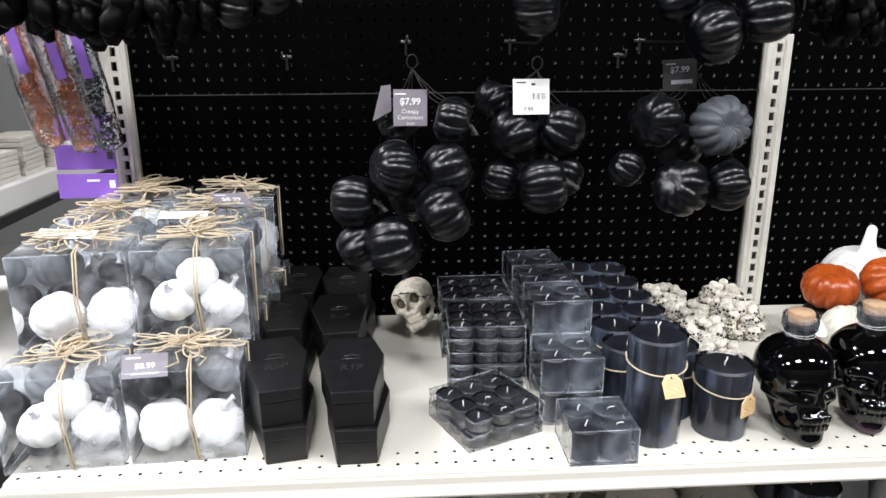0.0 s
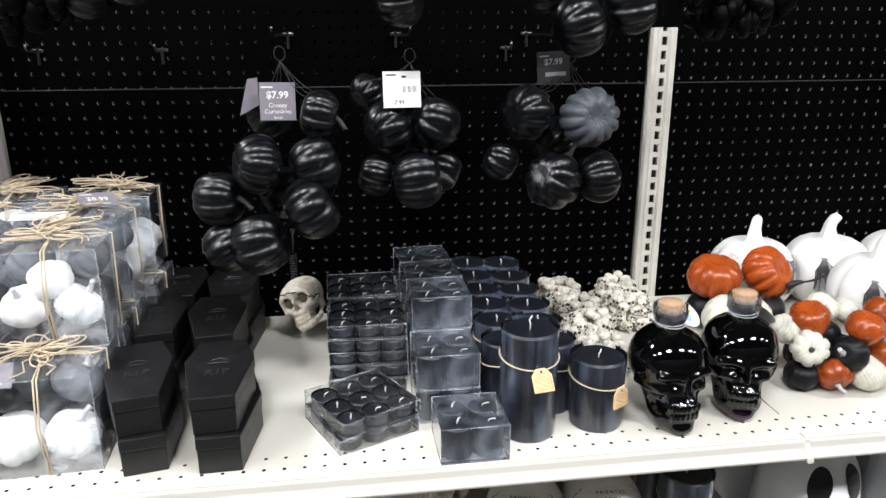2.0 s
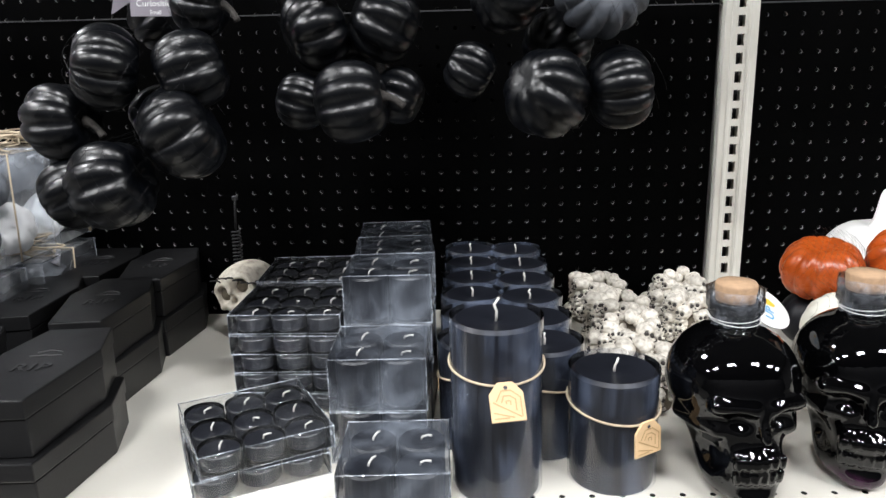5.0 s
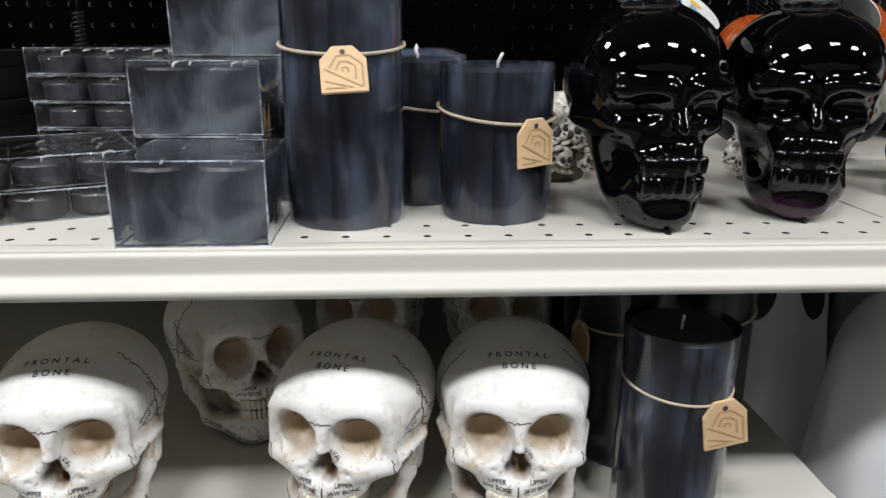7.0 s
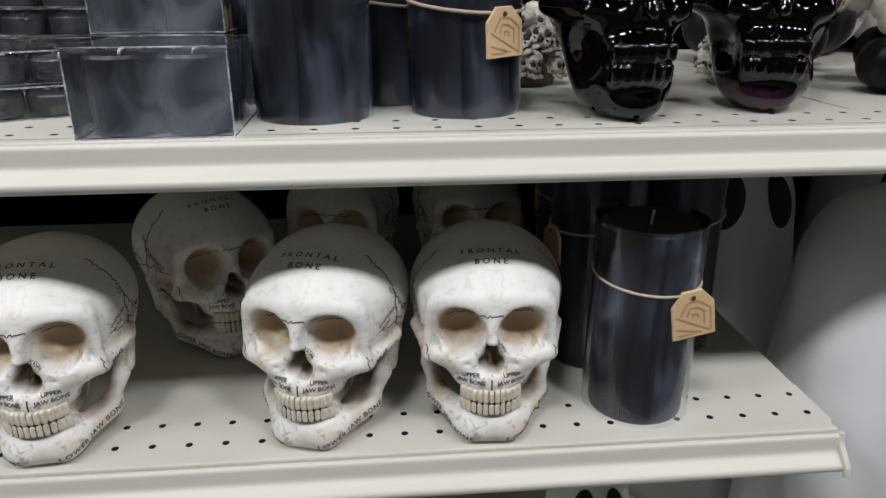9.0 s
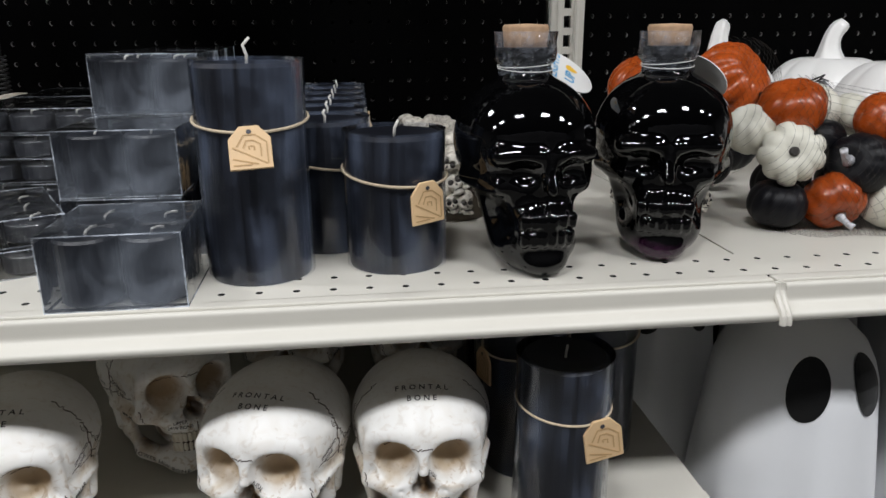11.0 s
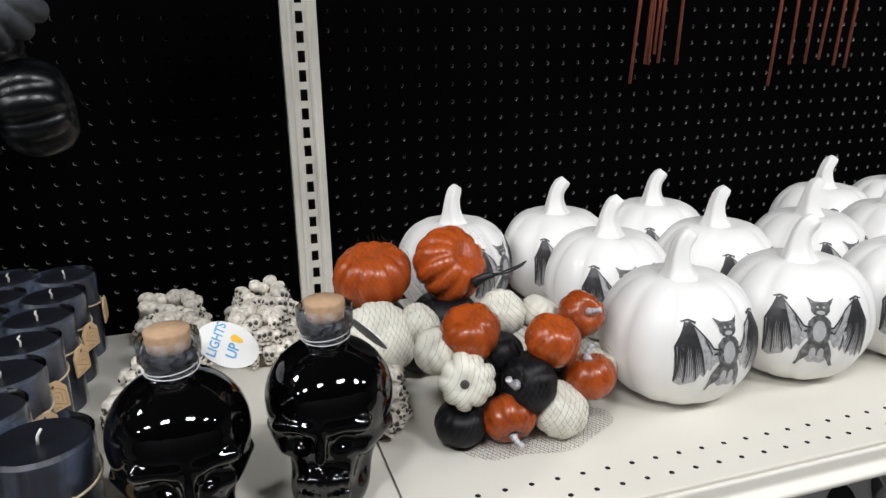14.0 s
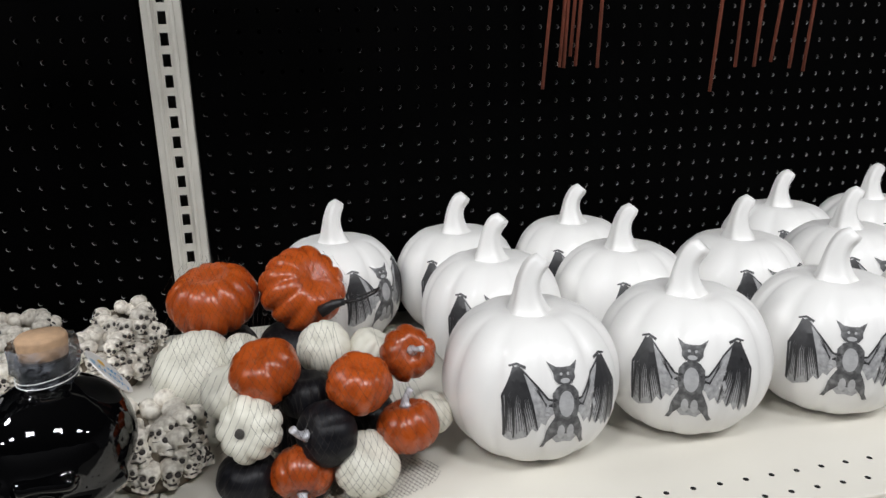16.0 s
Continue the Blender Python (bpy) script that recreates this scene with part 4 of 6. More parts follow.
# ---- ceramic bat pumpkins ----
def bat_shapes(w):
    wing = [(.10, .38), (.18, .20), (.28, .22), (.42, .50), (.60, .84), (.70, .97), (.80, .90), (.93, .50), (1.0, .0), (.985, -.40), (.95, -.74), (.90, -.58), (.85, -.80), (.80, -.62), (.74, -.72),
            (.68, -.50), (.62, -.64), (.55, -.42), (.47, -.52), (.40, -.30), (.32, -.38), (.24, -.14), (.14, -.02)]
    fingers = [[(.70, .95), (.93, .35), (.95, -.70)], [(.70, .94), (.84, .2), (.82, -.70)], [(.69, .92), (.70, .1), (.62, -.58)], [(.68, .90), (.55, .15), (.46, -.46)],
               [(.08, .36), (.18, .22), (.28, .24), (.44, .54), (.70, .95)], [(.60, .93), (.72, 1.0), (.84, .94)], [(.76, .94), (.98, .3), (.96, -.68)]]
    body = [(.0, .62), (.11, .52), (.17, .38), (.18, .10), (.15, -.15), (.20, -.35), (.24, -.55), (.26, -.80), (.31, -.98), (.25, -1.0), (.20, -.82), (.12, -.62), (.06, -.58), (0, -.60)]
    head = [(0, .56), (.09, .58), (.14, .68), (.14, .80), (.20, 1.02), (.10, .93), (0, .92)]
    belly = [(.10 * math.cos(6.2832 * k / 18), .14 + .30 * math.sin(6.2832 * k / 18)) for k in range(18)]
    tail = [(.0, -.40), (.14, -.46), (.20, -.66), (.10, -.86), (.04, -.84), (0, -.82)]
    body, head, belly, tail = ([(x * 1.25, y) for x, y in shp] for shp in (body, head, belly, tail))
    sc = lambda pts, s=1: [(x * w * s, y * w * 0.73) for x, y in pts]
    both = lambda half: sc(half) + [(-x, y) for x, y in sc(half)[::-1] if x > 1e-6]
    return sc, wing, fingers, both(body), both(head), sc(belly), both(tail)


def ceramic_pumpkin():
    root = thing("ceramic_pumpkin", pose(0, 0, 0), "glossy white ceramic pumpkin with a black bat print", "pumpkin", "ceramic pumpkins")
    R, H = 0.0835, 0.150
    bm = gourd_bm(R, H, 11, 0.055, 8, 24, 0.10)
    body = mesh_of(bm, "body", M_CERAMIC, True)
    bvh = bvh_of(body)
    part("body", body, None, root)
    n = 12
    pts = arc(lambda q: (0.013 * q ** 4 - 0.003 * math.sin(q * 3), 0.002 * q, H * 0.845 + 0.058 * q - 0.004 * q ** 4), n)
    tp = [0.0260, 0.0205, 0.0170, 0.0147, 0.0130, 0.0117, 0.0108, 0.0101, 0.0096, 0.0093, 0.0086, 0.0060]
    bm = bmesh.new()
    rings = []
    for i, p in enumerate(pts):
        lean = 1.0 * (i / n) ** 2
        rings.append([bm.verts.new(Vector(p) + Vector((tp[i] * (1 + 0.10 * math.cos(5 * a)) * math.cos(a), tp[i] * (1 + 0.10 * math.cos(5 * a)) * math.sin(a), -math.cos(a) * tp[i] * lean))) for a in [6.2832 * k / 30 for k in range(30)]])
    for a, b in zip(rings, rings[1:]):
        for k in range(30):
            bm.faces.new((a[k], a[(k + 1) % 30], b[(k + 1) % 30], b[k]))
    bm.faces.new(rings[-1])
    part("stem", bm, M_CERAMIC, root, "curved white ceramic stem", smooth=True)
    sc, wing, fingers, b_body, b_head, b_belly, b_tail = bat_shapes(0.052)
    org, nrm, up = (0.004, -0.06, 0.073), (0, -1, 0), (0, 0, 1)
    bat = new("bat_print"); bat.parent = root; bat.empty_display_size = 0.01; bat["label"] = "black and grey bat print"
    for sx in (-1, 1):
        bm = bmesh.new()
        p, f = fine_polygon([(sx * x, y) for x, y in sc(wing)], 0.006)
        add_wrapped(bm, p, f, bvh, org, nrm, up, 0.0005)
        bmesh.ops.recalc_face_normals(bm, faces=bm.faces)
        part("wing", bm, M_WING, bat, "grey washed wing")
    bm = bmesh.new()
    p, f = fine_polygon(b_tail, 0.006)
    add_wrapped(bm, p, f, bvh, org, nrm, up, 0.0005)
    bmesh.ops.recalc_face_normals(bm, faces=bm.faces)
    part("tail_wash", bm, M_WING, bat, "grey washed tail")
    bm = bmesh.new()
    streaks = []
    for fa, fb in ((0, 1), (1, 2), (2, 3)):
        for q in (0.2, 0.4, 0.6, 0.8):
            streaks.append([tuple(u + (v - u) * q for u, v in zip(pa, pb)) for pa, pb in zip(fingers[fa], fingers[fb])])
            x, y = streaks[-1][-1]
            streaks[-1][-1] = (x, y + 0.16 * math.sin(math.pi * q))
    for q in (0.25, 0.5, 0.75):
        streaks.append([(0.14 + 0.02 * q, 0.30 - 0.3 * q), (0.30, 0.02 + 0.1 * q), (0.50, 0.75 - 0.3 * q)])
    for sx in (-1, 1):
        for st in streaks:
            fine = []
            for (ax, ay), (bx_, by_) in zip(st, st[1:]):
                fine += [(ax + (bx_ - ax) * i / 6, ay + (by_ - ay) * i / 6) for i in range(6)]
            fine.append(st[-1])
            p, f = ribbon([(sx * x, y) for x, y in sc(fine)], [0.00085 * (1 - 0.85 * i / len(fine)) for i in range(len(fine))])
            add_wrapped(bm, p, f, bvh, org, nrm, up, 0.0007)
        for fg in fingers:
            fine = []
            for (ax, ay), (bx_, by_) in zip(fg, fg[1:]):
                fine += [(ax + (bx_ - ax) * i / 6, ay + (by_ - ay) * i / 6) for i in range(6)]
            fine.append(fg[-1])
            p, f = ribbon([(sx * x, y) for x, y in sc(fine)], [0.0013 * (1 - 0.6 * i / len(fine)) for i in range(len(fine))])
            add_wrapped(bm, p, f, bvh, org, nrm, up, 0.0008)
    part("ink_drawing", bm, M_INK, bat, "black inked wing bones")
    bm = bmesh.new()
    for shp in (b_body, b_head):
        p, f = fine_polygon(shp, 0.006)
        add_wrapped(bm, p, f, bvh, org, nrm, up, 0.0009)
    bmesh.ops.recalc_face_normals(bm, faces=bm.faces)
    part("bat_body", bm, M_BATBODY, bat, "dark grey washed body and head")
    bm = bmesh.new()
    p, f = fine_polygon(b_belly, 0.006)
    add_wrapped(bm, p, f, bvh, org, nrm, up, 0.0012)
    for sx in (-1, 1):
        p, f = fine_polygon([(sx * (0.0030 + 0.0013 * math.cos(k)), 0.0300 + 0.0013 * math.sin(k)) for k in range(6)], 0.006)
        add_wrapped(bm, p, f, bvh, org, nrm, up, 0.0012)
    p, f = fine_polygon([(0.0042 * math.cos(6.2832 * k / 14), 0.0248 + 0.0020 * math.sin(6.2832 * k / 14)) for k in range(14)], 0.006)
    add_wrapped(bm, p, f, bvh, org, nrm, up, 0.0012)
    for sx in (-1, 1):
        p, f = fine_polygon([(sx * (0.0040 + 0.0032 * math.cos(6.2832 * k / 14)), -0.0205 + 0.0072 * math.sin(6.2832 * k / 14)) for k in range(14)], 0.006)
        add_wrapped(bm, p, f, bvh, org, nrm, up, 0.0012)
    part("belly", bm, M_BELLY, bat, "pale belly and eyes")
    return root


pumpkin = ceramic_pumpkin()
pumpkin.matrix_basis = pose(0.338, -0.397, Z_TOP, 0, 0, -1)
for x, y, rz in ((0.500, -0.394, -29), (0.666, -0.400, -32), (0.832, -0.396, -20), (0.998, -0.396, -12), (0.355, -0.223, -17), (0.518, -0.227, 2), (0.676, -0.228, 0), (0.836, -0.226, -8), (1.0, -0.228, -5),
                 (0.187, -0.084, 38), (0.348, -0.085, -12), (0.514, -0.085, -10), (0.846, -0.085, -6), (1.006, -0.085, 4)):
    copy_thing(pumpkin, pose(x, y, Z_TOP, 0, 0, rz))


# ---- black pillar candles ----
def wood_tag(parent, m, size=1.12):
    """Small house-shaped wooden tag with an engraved line pattern."""
    m = m @ Matrix.Scale(size, 4)
    w, h, t = 0.0122, 0.0275, 0.0020
    outl = [(-w, -h), (w, -h), (w, -0.008), (w * 0.45, 0), (-w * 0.45, 0), (-w, -0.008)]
    bm = prism_bm(outl, 0, t, 0.0005)
    bmesh.ops.transform(bm, matrix=m, verts=bm.verts)
    tag = part("wooden_tag", bm, M_WOOD, parent, "pale house-shaped wooden tag")
    bm = bmesh.new()
    lines = []
    for k in range(3):
        o = 0.0026 + 0.0036 * k
        lines.append([(-w + o + 0.002, -0.0125 - 0.3 * o), (-w * 0.35 + 0.35 * o, -0.0035 - o), (w * 0.35 - 0.35 * o, -0.0035 - o), (w - o, -0.0105 - 0.3 * o), (w - o, -h + 0.003 + 0.0042 * k)])
        lines.append([(-w + 0.0022, -0.0165 - 0.0042 * k), (w - 0.0045 - 0.0036 * k, -h + 0.0026)] if k else [(-w + 0.0022, -0.0135), (w - 0.0030, -h + 0.0026)])
    for ln in lines:
        p, f = ribbon(ln, 0.00042)
        vs = [bm.verts.new(m @ Vector((a, b, t + 0.0003))) for a, b in p]
        for q in f:
            bm.faces.new([vs[i] for i in q])
    part("engraving", bm, M_ENGRAVE, tag, "engraved line pattern")
    hole = bmesh.new()
    hole.faces.new([hole.verts.new(m @ Vector((0.0015 * math.cos(k * 0.7854), -0.004 + 0.0015 * math.sin(k * 0.7854), t + 0.0004))) for k in range(8)])
    part("string_hole", hole, M_PRINTK, tag)
    return tag


def pillar_candle(name, m, R, H, string_z, tag_angle, tag_lean, label, seed=1, tall_wick=0.012, slant=0.012, loose=0.0, face=None, tilt=0.0, tag_size=1.12):
    root = thing(name, m, label, "candle", "black pillar candles")
    rng = random.Random(seed)
    prof = [(0.001, 0.0), (R * 0.985, 0.0), (R, 0.002), (R, H - 0.003), (R - 0.003, H), (R * 0.6, H - 0.0015), (R * 0.25, H - 0.003), (0.001, H - 0.0035)]
    part("wax", lathe_bm(prof, 40), M_WAX, root, smooth=False)
    wk = [(0, 0, H - 0.004), (0.0005, 0, H + 0.3 * tall_wick), (0.002 * rng.uniform(-1, 1), -0.001, H + 0.7 * tall_wick), (0.004 * rng.uniform(-1, 1), 0.002, H + tall_wick)]
    part("wick", tube_bm(wk, 0.0011, 6), M_WICK, root, "white cotton wick", smooth=True)
    film_p = [(R + 0.0022 + loose, 0.0005), (R + 0.0024 + loose * 0.8, H * 0.3), (R + 0.0021 + loose * 0.4, H * 0.7), (R + 0.0026 + loose * 0.6, H + 0.0025)]
    ob = part("plastic_wrap", lathe_bm(film_p, 48, lambda a, r, z: (r + 0.0004 * math.sin(3 * a + 40 * z + seed), z), close=False), M_WRAP, root, "clear plastic wrap", smooth=True)
    ob.visible_shadow = False
    if string_z:
        a0 = radians(tag_angle)
        ring = arc(lambda q: ((R + 0.0034) * math.cos(a0 + q * 6.2832), (R + 0.0034) * math.sin(a0 + q * 6.2832), string_z + slant * (0.5 - 0.5 * math.cos(q * 6.2832)) * (1 if q else 1) ), 40)
        part("twine", tube_bm(ring, 0.0011, 6), M_TWINE, root, "jute twine", smooth=True)
        knot = Vector(((R + 0.005) * math.cos(a0), (R + 0.005) * math.sin(a0), string_z + 0.004))
        mt = Matrix.Translation(knot) @ Matrix.Rotation((a0 if face is None else radians(face)) + math.pi / 2, 4, "Z") @ Matrix.Rotation(radians(90), 4, "X") @ Matrix.Rotation(radians(tag_lean), 4, "Z") @ Matrix.Rotation(radians(-tilt), 4, "X")
        wood_tag(root, mt, tag_size)
    return root


pillar_candle("pillar_candle", pose(-0.371, -0.487, Z_TOP), 0.0368, 0.153, 0.109, -85, 3, "tall black pillar candle in clear wrap with twine and wooden tag", 1, 0.016, tilt=34)
pillar_candle("pillar_candle", pose(-0.269, -0.476, Z_TOP), 0.0365, 0.101, 0.066, -62, 3, "short black pillar candle in clear wrap with twine and wooden tag", 2, 0.008)
row_c = pillar_candle("pillar_candle", pose(-0.322, -0.420, Z_TOP), 0.0338, 0.105, 0.068, -40, 4, "black pillar candle in clear wrap behind the front row", 3, 0.007)
for x, y, rz in ((-0.386, -0.411, 170), (-0.322, -0.350, 5), (-0.384, -0.338, 30), (-0.321, -0.280, -8), (-0.385, -0.268, 60), (-0.320, -0.210, 20), (-0.384, -0.198, 9), (-0.319, -0.138, 14), (-0.383, -0.126, -30), (-0.318, -0.062, 40), (-0.382, -0.052, 4)):
    copy_thing(row_c, pose(x, y, Z_TOP, 0, 0, rz))
pillar_candle("pillar_candle", pose(-0.138, -0.508, Z_LOW), 0.0350, 0.148, 0.104, -62, 9, "tall black pillar candle in loose clear wrap on the lower shelf", 5, 0.006, 0.007, 0.0028, -84, 0.0, 1.3)
low_c = pillar_candle("pillar_candle", pose(-0.150, -0.425, Z_LOW), 0.0365, 0.170, 0.118, 195, 2, "tall black pillar candle standing in the shelf's shadow", 6, 0.006)
copy_thing(low_c, pose(-0.076, -0.405, Z_LOW, 0, 0, 60))
copy_thing(low_c, pose(-0.145, -0.345, Z_LOW, 0, 0, 100))
copy_thing(low_c, pose(-0.071, -0.325, Z_LOW, 0, 0, 150))
copy_thing(low_c, pose(-0.14, -0.265, Z_LOW, 0, 0, 40))


# ---- boxed votives and tealights ----
def clear_case(root, w, d, h, material, name="clear_case"):
    """Open thin-walled box of clear sheet, with creased edges."""
    bm = bmesh.new()
    bmesh.ops.create_cube(bm, size=1, matrix=Matrix.Translation((0, 0, h / 2)) @ Matrix.Diagonal((w, d, h, 1)))
    bmesh.ops.bevel(bm, geom=list(bm.edges), offset=0.0012, segments=2, affect="EDGES", profile=0.5)
    ob = part(name, bm, material, root, "clear plastic case")
    ob.visible_shadow = False
    bm = bmesh.new()
    a, c, t = w / 2, d / 2, 0.0005
    for z in (t, h - t):
        for s in (-1, 1):
            add_tube(bm, [(-a, s * c, z), (a, s * c, z)], t, 4)
            add_tube(bm, [(s * a, -c, z), (s * a, c, z)], t, 4)
    for s in (-1, 1):
        for q in (-1, 1):
            add_tube(bm, [(s * a, q * c, 0), (s * a, q * c, h)], t, 4)
    eo = part("creased_edge", bm, M_CREASE, ob, "pale creased edges of the case")
    eo.visible_shadow = False
    return ob


VOT = shared("votive_candle", lathe_bm([(0.001, 0), (0.0184, 0), (0.0196, 0.002), (0.0202, 0.043), (0.0188, 0.045), (0.009, 0.0435), (0.001, 0.043)], 26), M_WAX, False)
VWICK = shared("wick", tube_bm([(0, 0, 0.044), (0.001, 0, 0.047), (0.005, 0.002, 0.0485), (0.009, 0.003, 0.0488)], 0.0010, 6), M_WICK)
TEA = shared("tealight_wax", lathe_bm([(0.001, 0), (0.0170, 0), (0.0176, 0.001), (0.0178, 0.0125), (0.0170, 0.0136), (0.001, 0.0128)], 22), M_WAX, False)
TCUP = shared("cup", lathe_bm([(0.0180, 0.0002), (0.0187, 0.0010), (0.0189, 0.0168), (0.0183, 0.0168)], 22, close=False), M_CUP)
TWICK = shared("wick", tube_bm([(0, 0, 0.013), (0.0005, 0, 0.0165), (0.004, 0.001, 0.0175), (0.007, 0.002, 0.0176)], 0.0009, 6), M_WICK)


def votive_box():
    root = thing("votive_box", pose(0, 0, 0), "clear plastic box of four black votive candles", "candle box", "boxed votives")
    clear_case(root, 0.0890, 0.0880, 0.0515, M_VBOX)
    rng = random.Random(2)
    for i in (-1, 1):
        for j in (-1, 1):
            v = part("votive_candle", VOT, None, root, at=pose(i * 0.0209, j * 0.0206, 0.0012))
            part("wick", VWICK, None, v, at=pose(0, 0, 0, 0, 0, rng.uniform(-40, 40)))
    return root


vb = votive_box()
vb.matrix_basis = pose(-0.4565, -0.514, Z_TOP, 0, 0, 1)
VBH = 0.0522
for x, y, lev, rz in ((-0.4765, -0.410, 2, -1), (-0.4735, -0.320, 3, -2), (-0.475, -0.230, 3, 2), (-0.480, -0.141, 3, 1)):
    for k in range(lev):
        copy_thing(vb, pose(x, y, Z_TOP + k * VBH, 0, 0, rz + k * 1.2))


def tealight_box():
    root = thing("tealight_box", pose(0, 0, 0), "clear plastic tray of nine black tealights", "candle box", "boxed tealights")
    clear_case(root, 0.1185, 0.1185, 0.0215, M_TBOX)
    rng = random.Random(6)
    for i in (-1, 0, 1):
        for j in (-1, 0, 1):
            v = part("tealight", TEA, None, root, at=pose(i * 0.0385, j * 0.0385, 0.0012))
            part("cup", TCUP, None, v, "clear plastic cup").visible_shadow = False
            part("wick", TWICK, None, v, at=pose(0, 0, 0, 0, 0, rng.uniform(-70, 70)))
    return root


tb = tealight_box()
tb.matrix_basis = pose(-0.583, -0.287, Z_TOP, 0, 0, -3)
for k in range(1, 5):
    copy_thing(tb, pose(-0.583 + 0.002 * (k % 2), -0.287 + 0.003 * (k % 3 - 1), Z_TOP + 0.0222 * k, 0, 0, -3 + (k % 3) * 1.5))
for k in range(5):
    copy_thing(tb, pose(-0.588, -0.160, Z_TOP + 0.0222 * k, 0, 0, (k % 3) * 1.5))
copy_thing(tb, pose(-0.599, -0.441, Z_TOP, 0, 0, 25))
copy_thing(tb, pose(-0.597, -0.437, Z_TOP + 0.0222, 0, 0, 28))


# ---- coffin boxes ----
def coffin_outline(s=1.0):
    pts = [(-0.0272, 0), (0.0272, 0), (0.0458, 0.108), (0.0315, 0.172), (-0.0315, 0.172), (-0.0458, 0.108)]
    cx, cy = 0, 0.086
    return [((x - cx) * s + cx, (y - cy) * s + cy) for x, y in pts]


def coffin_box():
    root = thing("coffin_box", pose(0, 0, 0), "matte black coffin-shaped keepsake box with raised RIP", "coffin box", "coffin boxes")
    part("base", prism_bm(coffin_outline(0.975), 0, 0.034, 0.0012), M_COFFIN, root)
    part("lid", prism_bm(coffin_outline(1.0), 0.0345, 0.0515, 0.0014), M_COFFIN, root)
    bm = flat_text_bm("RIP", 0.022, Matrix.Translation((0, 0.062, 0.0518)), bold=0.0003, spacing=1.15)
    ext = bmesh.ops.extrude_face_region(bm, geom=list(bm.faces))
    bmesh.ops.translate(bm, verts=[v for v in ext["geom"] if isinstance(v, bmesh.types.BMVert)], vec=(0, 0, 0.0008))
    bmesh.ops.recalc_face_normals(bm, faces=bm.faces)
    part("raised_letters", bm, M_EMBOSS, root, "raised black letters")
    bm = bmesh.new()
    for pts in ([(-0.015, 0.098), (0.015, 0.098)], [(-0.011, 0.106), (0, 0.112), (0.011, 0.106)]):
        add_tube(bm, [(x, y, 0.0516) for x, y in pts], 0.0009, 6)
    part("raised_scroll", bm, M_EMBOSS, root, "raised scroll lines", smooth=True)
    return root


cf = coffin_box()
cf.matrix_basis = pose(-0.7765, -0.536, Z_TOP, 0, 0, 2)
CH = 0.0525
for x, y, rz, lev in ((-0.7765, -0.536, 2, (1,)), (-0.869, -0.525, 11, (0, 1)), (-0.806, -0.345, 4, (0, 1)), (-0.896, -0.325, 8, (0, 1)), (-0.806, -0.185, 3, (0, 1)), (-0.895, -0.165, 5, (0, 1))):
    for k in lev:
        copy_thing(cf, pose(x - 0.003 * k, y + 0.006 * k, Z_TOP + CH * k, 0, 0, rz + 2 * k))


# ---- gourds ----
GOURDS = {}


def gourd_mesh(kind, material, ribs, flat, depth, seed):
    key = (kind, ribs, flat, depth)
    if key not in GOURDS:
        bm = gourd_bm(1.0, 2.0 * flat, ribs, depth, 6, 16, 0.14, 0.10)
        bmesh.ops.translate(bm, verts=bm.verts, vec=(0, 0, -flat))
        GOURDS[key] = mesh_of(bm, "gourd", material, True)
    return GOURDS[key]


def stem_mesh(name, material, bend=0.5, length=0.52, r=0.135):
    pts = arc(lambda q: (bend * q * q * 0.5, 0, q * length), 8)
    tp = [1.5, 1.15, 0.95, 0.85, 0.8, 0.78, 0.82, 0.9]
    return mesh_of(tube_bm(pts, r, 9, tp), name, material, True)


STEM_SIL = stem_mesh("stem", M_STEMSIL)
STEM_BLK = stem_mesh("stem", M_STEMBLK, 0.7, 0.5, 0.12)


def add_gourd(parent, centre, R, tilt, me, stem=None, label="", flat=0.8):
    """A gourd as a part of its bag; tilt = (rx, ry, rz) in degrees."""
    m = pose(*centre, *tilt) @ Matrix.Scale(R, 4)
    g = part("gourd", me, None, parent, label, at=m)
    if stem is not None:
        part("stem", stem, None, g, at=pose(0, 0, flat * 0.72))
    return g


G_ORANGE = gourd_mesh("orange", M_ORANGE, 9, 0.84, 0.095, 1)
G_ORANGE2 = gourd_mesh("orange", M_ORANGE, 12, 0.74, 0.125, 2)
G_CREAM = gourd_mesh("cream", M_CREAM, 11, 0.86, 0.08, 3)
G_FLOWER = gourd_mesh("flower", M_CREAM, 9, 0.74, 0.13, 9)
G_BLACK = gourd_mesh("black", M_BLACKG, 10, 0.82, 0.055, 4)
G_STAR = gourd_mesh("star", M_STARG, 12, 0.86, 0.17, 10)
G_SATIN = gourd_mesh("satin", M_SATIN, 8, 0.92, 0.19, 5)
G_SATIN2 = gourd_mesh("satin", M_SATIN, 9, 0.80, 0.18, 6)
G_FOAMW = gourd_mesh("foamw", M_FOAMW, 9, 0.80, 0.09, 7)
G_FOAMG = gourd_mesh("foamg", M_FOAMG, 10, 0.78, 0.10, 8)


